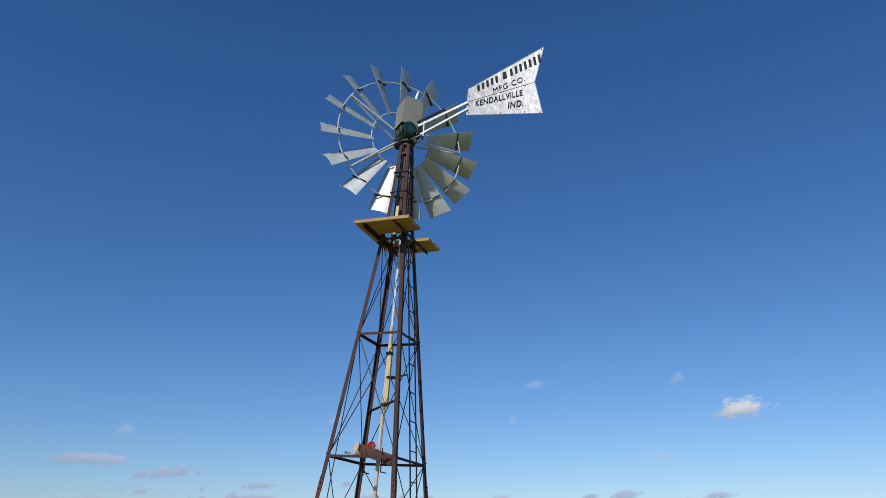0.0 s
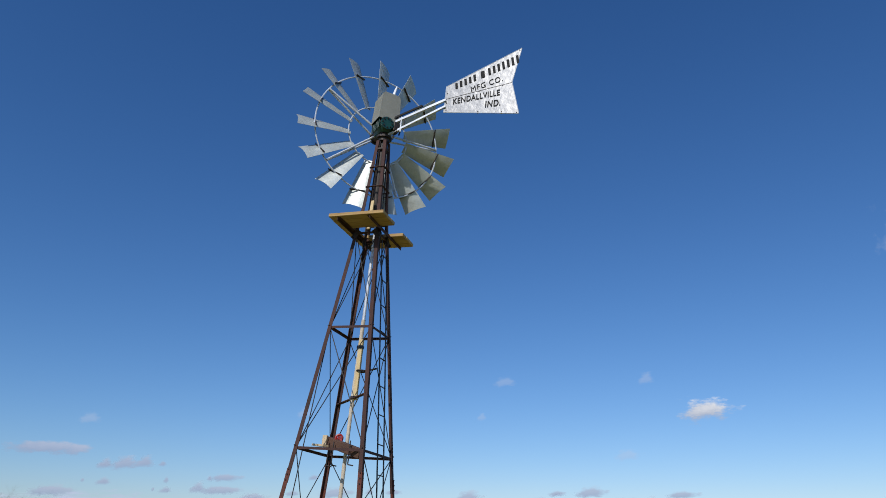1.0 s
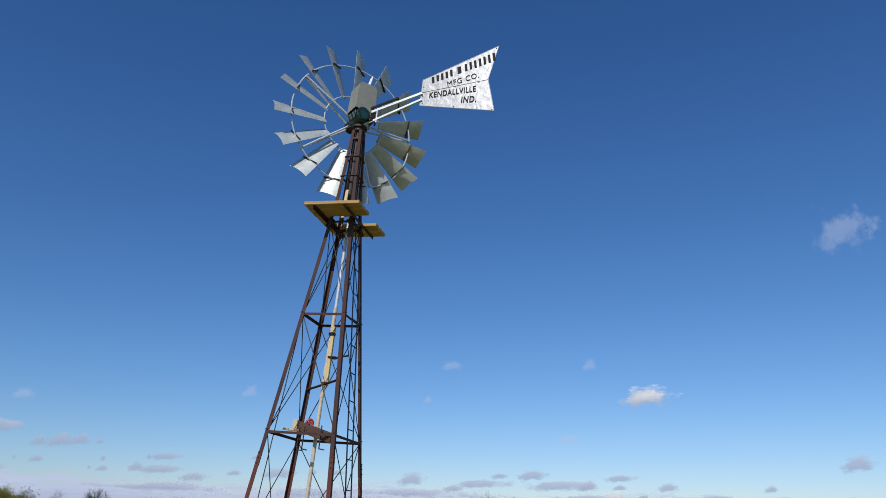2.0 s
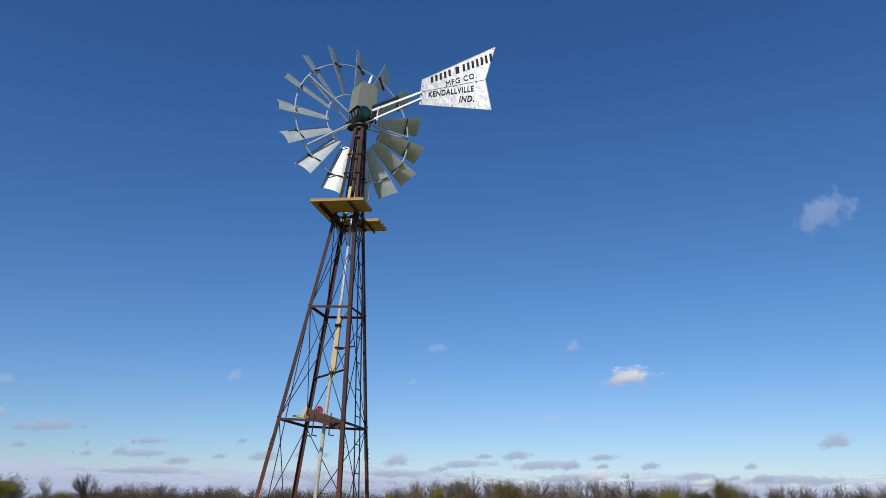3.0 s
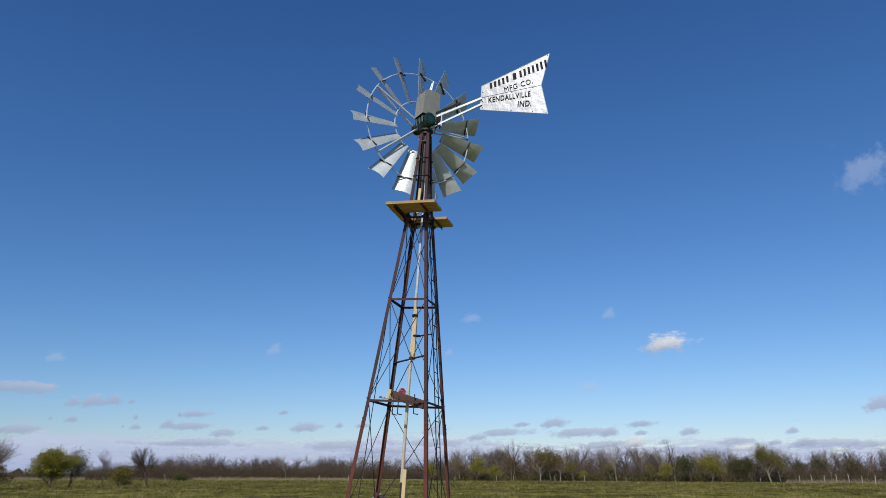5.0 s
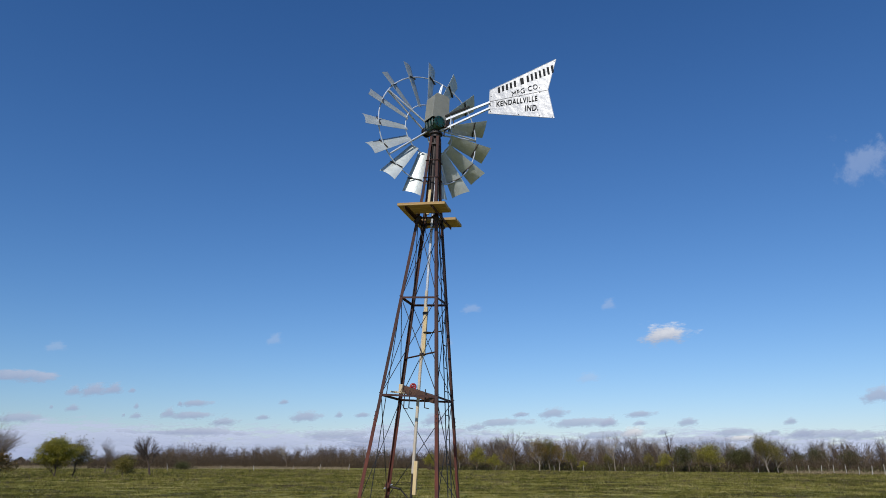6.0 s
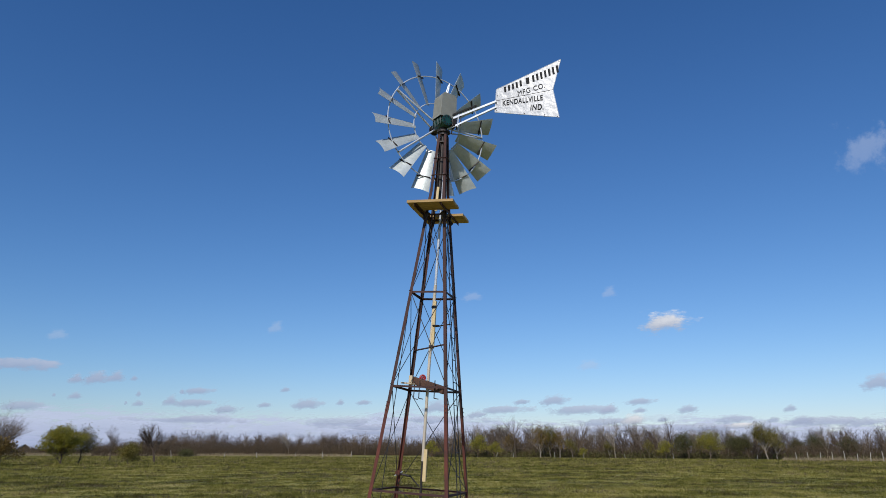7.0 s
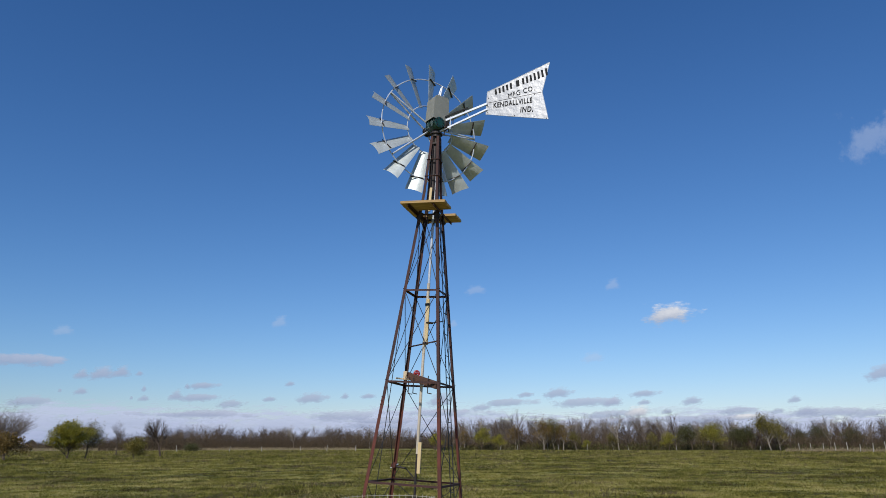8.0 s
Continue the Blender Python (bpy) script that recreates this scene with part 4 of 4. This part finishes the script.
# ---------------------------------------------------------------- clouds
def cloud_material(name, tone, dense, seed, bias=0.0, flat=(0.55, 1.3)):
    m = bpy.data.materials.new(name)
    m.use_nodes = True
    nt = m.node_tree
    nt.nodes.remove(nt.nodes["Principled BSDF"])
    tc = nt.nodes.new("ShaderNodeTexCoord")
    mp = nt.nodes.new("ShaderNodeMapping")
    mp.inputs["Location"].default_value = (-1, -1, 0)
    mp.inputs["Scale"].default_value = (2, 2, 2)
    uv = nt.nodes.new("ShaderNodeUVMap")
    nt.links.new(uv.outputs[0], mp.inputs["Vector"])
    ln = nt.nodes.new("ShaderNodeVectorMath")
    ln.operation = "LENGTH"
    nt.links.new(mp.outputs[0], ln.inputs[0])
    ns = nt.nodes.new("ShaderNodeTexNoise")
    ns.inputs["Scale"].default_value, ns.inputs["Detail"].default_value = 0.016, 5
    ns.inputs["Roughness"].default_value = 0.62
    sq = nt.nodes.new("ShaderNodeMapping")
    sq.inputs["Scale"].default_value = (flat[0], flat[0], flat[1])
    sq.inputs["Location"].default_value = (seed, seed, 0)
    nt.links.new(tc.outputs["Object"], sq.inputs["Vector"])
    nt.links.new(sq.outputs[0], ns.inputs["Vector"])
    rad = nt.nodes.new("ShaderNodeMapRange")
    rad.inputs["From Min"].default_value, rad.inputs["From Max"].default_value = 1.0, 0.0
    rad.inputs["To Min"].default_value, rad.inputs["To Max"].default_value = -1.75 + bias, -0.15 + bias
    rad.clamp = False
    nt.links.new(ln.outputs["Value"], rad.inputs["Value"])
    ad = nt.nodes.new("ShaderNodeMath")
    ad.operation = "MULTIPLY_ADD"
    ad.inputs[1].default_value = 2.4
    nt.links.new(ns.outputs["Fac"], ad.inputs[0])
    nt.links.new(rad.outputs["Result"], ad.inputs[2])
    al = nt.nodes.new("ShaderNodeMapRange")
    al.interpolation_type = "SMOOTHSTEP"
    al.inputs["From Min"].default_value, al.inputs["From Max"].default_value = 0.25, 0.85
    al.inputs["To Max"].default_value = dense
    nt.links.new(ad.outputs[0], al.inputs["Value"])
    # cloud glows by itself: sunlit top and shaded base are painted by height
    em = nt.nodes.new("ShaderNodeEmission")
    sep = nt.nodes.new("ShaderNodeSeparateXYZ")
    nt.links.new(mp.outputs[0], sep.inputs[0])
    up = nt.nodes.new("ShaderNodeMath")
    up.operation = "MULTIPLY_ADD"
    nt.links.new(ns.outputs["Fac"], up.inputs[0])
    up.inputs[1].default_value = 1.0
    nt.links.new(sep.outputs["Y"], up.inputs[2])
    cr = nt.nodes.new("ShaderNodeValToRGB")
    cr.color_ramp.elements[0].position, cr.color_ramp.elements[0].color = 0.25, (*tone[0], 1)
    cr.color_ramp.elements[1].position, cr.color_ramp.elements[1].color = 1.0, (*tone[1], 1)
    nt.links.new(up.outputs[0], cr.inputs[0])
    nt.links.new(cr.outputs[0], em.inputs["Color"])
    tr = nt.nodes.new("ShaderNodeBsdfTransparent")
    ms = nt.nodes.new("ShaderNodeMixShader")
    nt.links.new(al.outputs["Result"], ms.inputs[0])
    nt.links.new(tr.outputs[0], ms.inputs[1])
    nt.links.new(em.outputs[0], ms.inputs[2])
    nt.links.new(ms.outputs[0], nt.nodes["Material Output"].inputs["Surface"])
    return m


CLOUD_WHITE = cloud_material("white_cloud", ((0.42, 0.46, 0.56), (0.92, 0.90, 0.89)), 0.9, 3.1)
CLOUD_GREY = cloud_material("grey_cloud", ((0.32, 0.38, 0.545), (0.47, 0.515, 0.66)), 0.78, 7.7)
CLOUD_THIN = cloud_material("thin_cloud", ((0.42, 0.50, 0.68), (0.55, 0.62, 0.76)), 0.30, 5.3)
CLOUD_WISP = cloud_material("wispy_cloud", ((0.42, 0.50, 0.68), (0.58, 0.65, 0.79)), 0.30, 2.2, -0.16, (0.6, 0.5))
CLOUD_BANK = cloud_material("cloud_bank", ((0.37, 0.43, 0.63), (0.50, 0.56, 0.75)), 0.9, 9.4, 0.45, (0.34, 1.7))


def cloud(az, el, w, h, mat, label, seed, dist=3600.0):
    """A far, gently domed ragged sheet that glows as a bank of vapour."""
    r = random.Random(seed)
    nx, ny = 16, 8
    ww, hh = dist * radians(w) * 1.0, dist * radians(h) * 1.2
    bm = bmesh.new()
    uvl = bm.loops.layers.uv.new("UVMap")
    pts, uvs = {}, {}
    for i in range(nx + 1):
        for j in range(ny + 1):
            u, v = i / nx * 2 - 1, j / ny * 2 - 1
            # square grid drawn into a ragged round outline
            x, y = u * math.sqrt(1 - v * v / 2), v * math.sqrt(1 - u * u / 2)
            k = 1 + 0.12 * noise.noise((x * 2, y * 2, seed))
            pts[i, j] = bm.verts.new((x * ww * k, -(1 - x * x - y * y) * ww * 0.15, y * hh * k))
            uvs[pts[i, j]] = (x * 0.5 + 0.5, y * 0.5 + 0.5)
    for i in range(nx):
        for j in range(ny):
            bm.faces.new((pts[i, j], pts[i + 1, j], pts[i + 1, j + 1], pts[i, j + 1]))
    for f in bm.faces:
        for l in f.loops:
            l[uvl].uv = uvs[l.vert]
    ob = part("cloud", bm, mat)
    a, e = radians(az), radians(el)
    ob.matrix_basis = pose(0.35 + dist * math.sin(a) * math.cos(e), -11.7 + dist * math.cos(a) * math.cos(e), 1.6 + dist * math.sin(e), 0, 0, -az)
    ob.visible_shadow = False
    tagged(ob, label, "cloud", "clouds", "structure")


def build_clouds():
    n = 0
    for az, el, w, h in ((18.8, 9.7, 3.9, 1.7), (16.0, 2.4, 2.2, 0.9), (23.6, 1.9, 2.8, 0.4)):
        n += 1
        cloud(az, el, w, h, CLOUD_WHITE, "small white cumulus cloud with a painted sunlit top", n)
    for az, el, w, h in ((-12.4, 9.4, 1.3, 0.9), (14.8, 12.3, 1.2, 0.9), (3.6, 12.2, 2.0, 0.7), (12.9, 6.6, 2.2, 0.8), (-27.8, 7.9, 1.6, 0.7), (1.7, 9.5, 0.8, 0.6)):
        n += 1
        cloud(az, el, w, h, CLOUD_THIN, "faint thin wisp of cloud", n)
    n += 1
    cloud(34.2, 20.5, 4.8, 4.2, CLOUD_WISP, "soft curled wisp of thin white cloud", n)
    left = ((-30.4, 5.6, 6.8, 0.9), (-26.2, 4.9, 1.1, 0.7), (-24.9, 5.0, 2.0, 0.9), (-23.6, 5.15, 1.4, 0.8), (-22.4, 5.1, 0.7, 0.4), (-26.1, 3.7, 1.1, 0.5), (-22.0, 4.0, 0.5, 0.45),
            (-27.5, 3.7, 0.4, 0.3), (-17.9, 4.3, 2.8, 0.5), (-19.0, 4.25, 0.5, 0.4), (-18.2, 3.4, 3.7, 0.6), (-19.7, 3.55, 1.2, 0.75), (-21.9, 3.3, 1.0, 0.45), (-22.8, 3.3, 0.4, 0.3),
            (-29.4, 2.9, 3.4, 0.7), (-15.7, 3.0, 2.5, 0.6))
    middle = ((-11.3, 4.6, 1.0, 0.4), (-12.8, 3.4, 1.3, 0.4), (-9.6, 3.5, 3.0, 0.8), (-7.0, 3.7, 0.8, 0.5), (-5.1, 3.7, 1.5, 0.4), (0.6, 3.4, 2.4, 1.0),
              (3.9, 2.8, 2.2, 0.5), (5.7, 3.15, 4.8, 0.6), (7.5, 3.8, 1.7, 0.4))
    right = ((10.0, 3.9, 2.7, 0.75), (11.7, 3.1, 6.2, 0.7), (14.3, 3.2, 1.6, 0.75), (16.6, 3.75, 2.7, 0.5), (16.6, 3.1, 1.3, 0.4), (20.1, 3.15, 1.9, 0.6), (23.1, 2.35, 3.2, 0.6), (27.1, 3.1, 1.1, 0.5),
             (27.7, 2.25, 2.2, 0.6), (25.9, 2.3, 1.2, 0.4), (32.7, 4.7, 2.4, 1.1), (31.5, 2.05, 3.0, 0.6), (18.2, 2.4, 1.0, 0.4))
    for az, el, w, h in left + middle + right:
        n += 1
        cloud(az, el, w, h, CLOUD_GREY, "small flat grey-mauve cloud low in the sky", n)
    for k, az in enumerate((-36, -24, -12, 0, 12, 24, 36)):
        n += 1
        cloud(az, 0.55 + 0.2 * (k % 2), 13, 2.45 if az < 6 else 1.9, CLOUD_BANK, "hazy pale grey cloud bank along the horizon", n, 4300 + 9 * k)
    r = random.Random(77)
    for i in range(26):
        n += 1
        az = r.uniform(-40, 4) if i < 20 else r.uniform(4, 40)
        cloud(az, r.uniform(1.0, 2.4), r.uniform(5, 11), r.uniform(0.35, 0.7), CLOUD_GREY if r.random() < 0.45 else CLOUD_THIN, "long low band of grey-white cloud near the horizon", n, 3900 + 6 * i)


build_clouds()
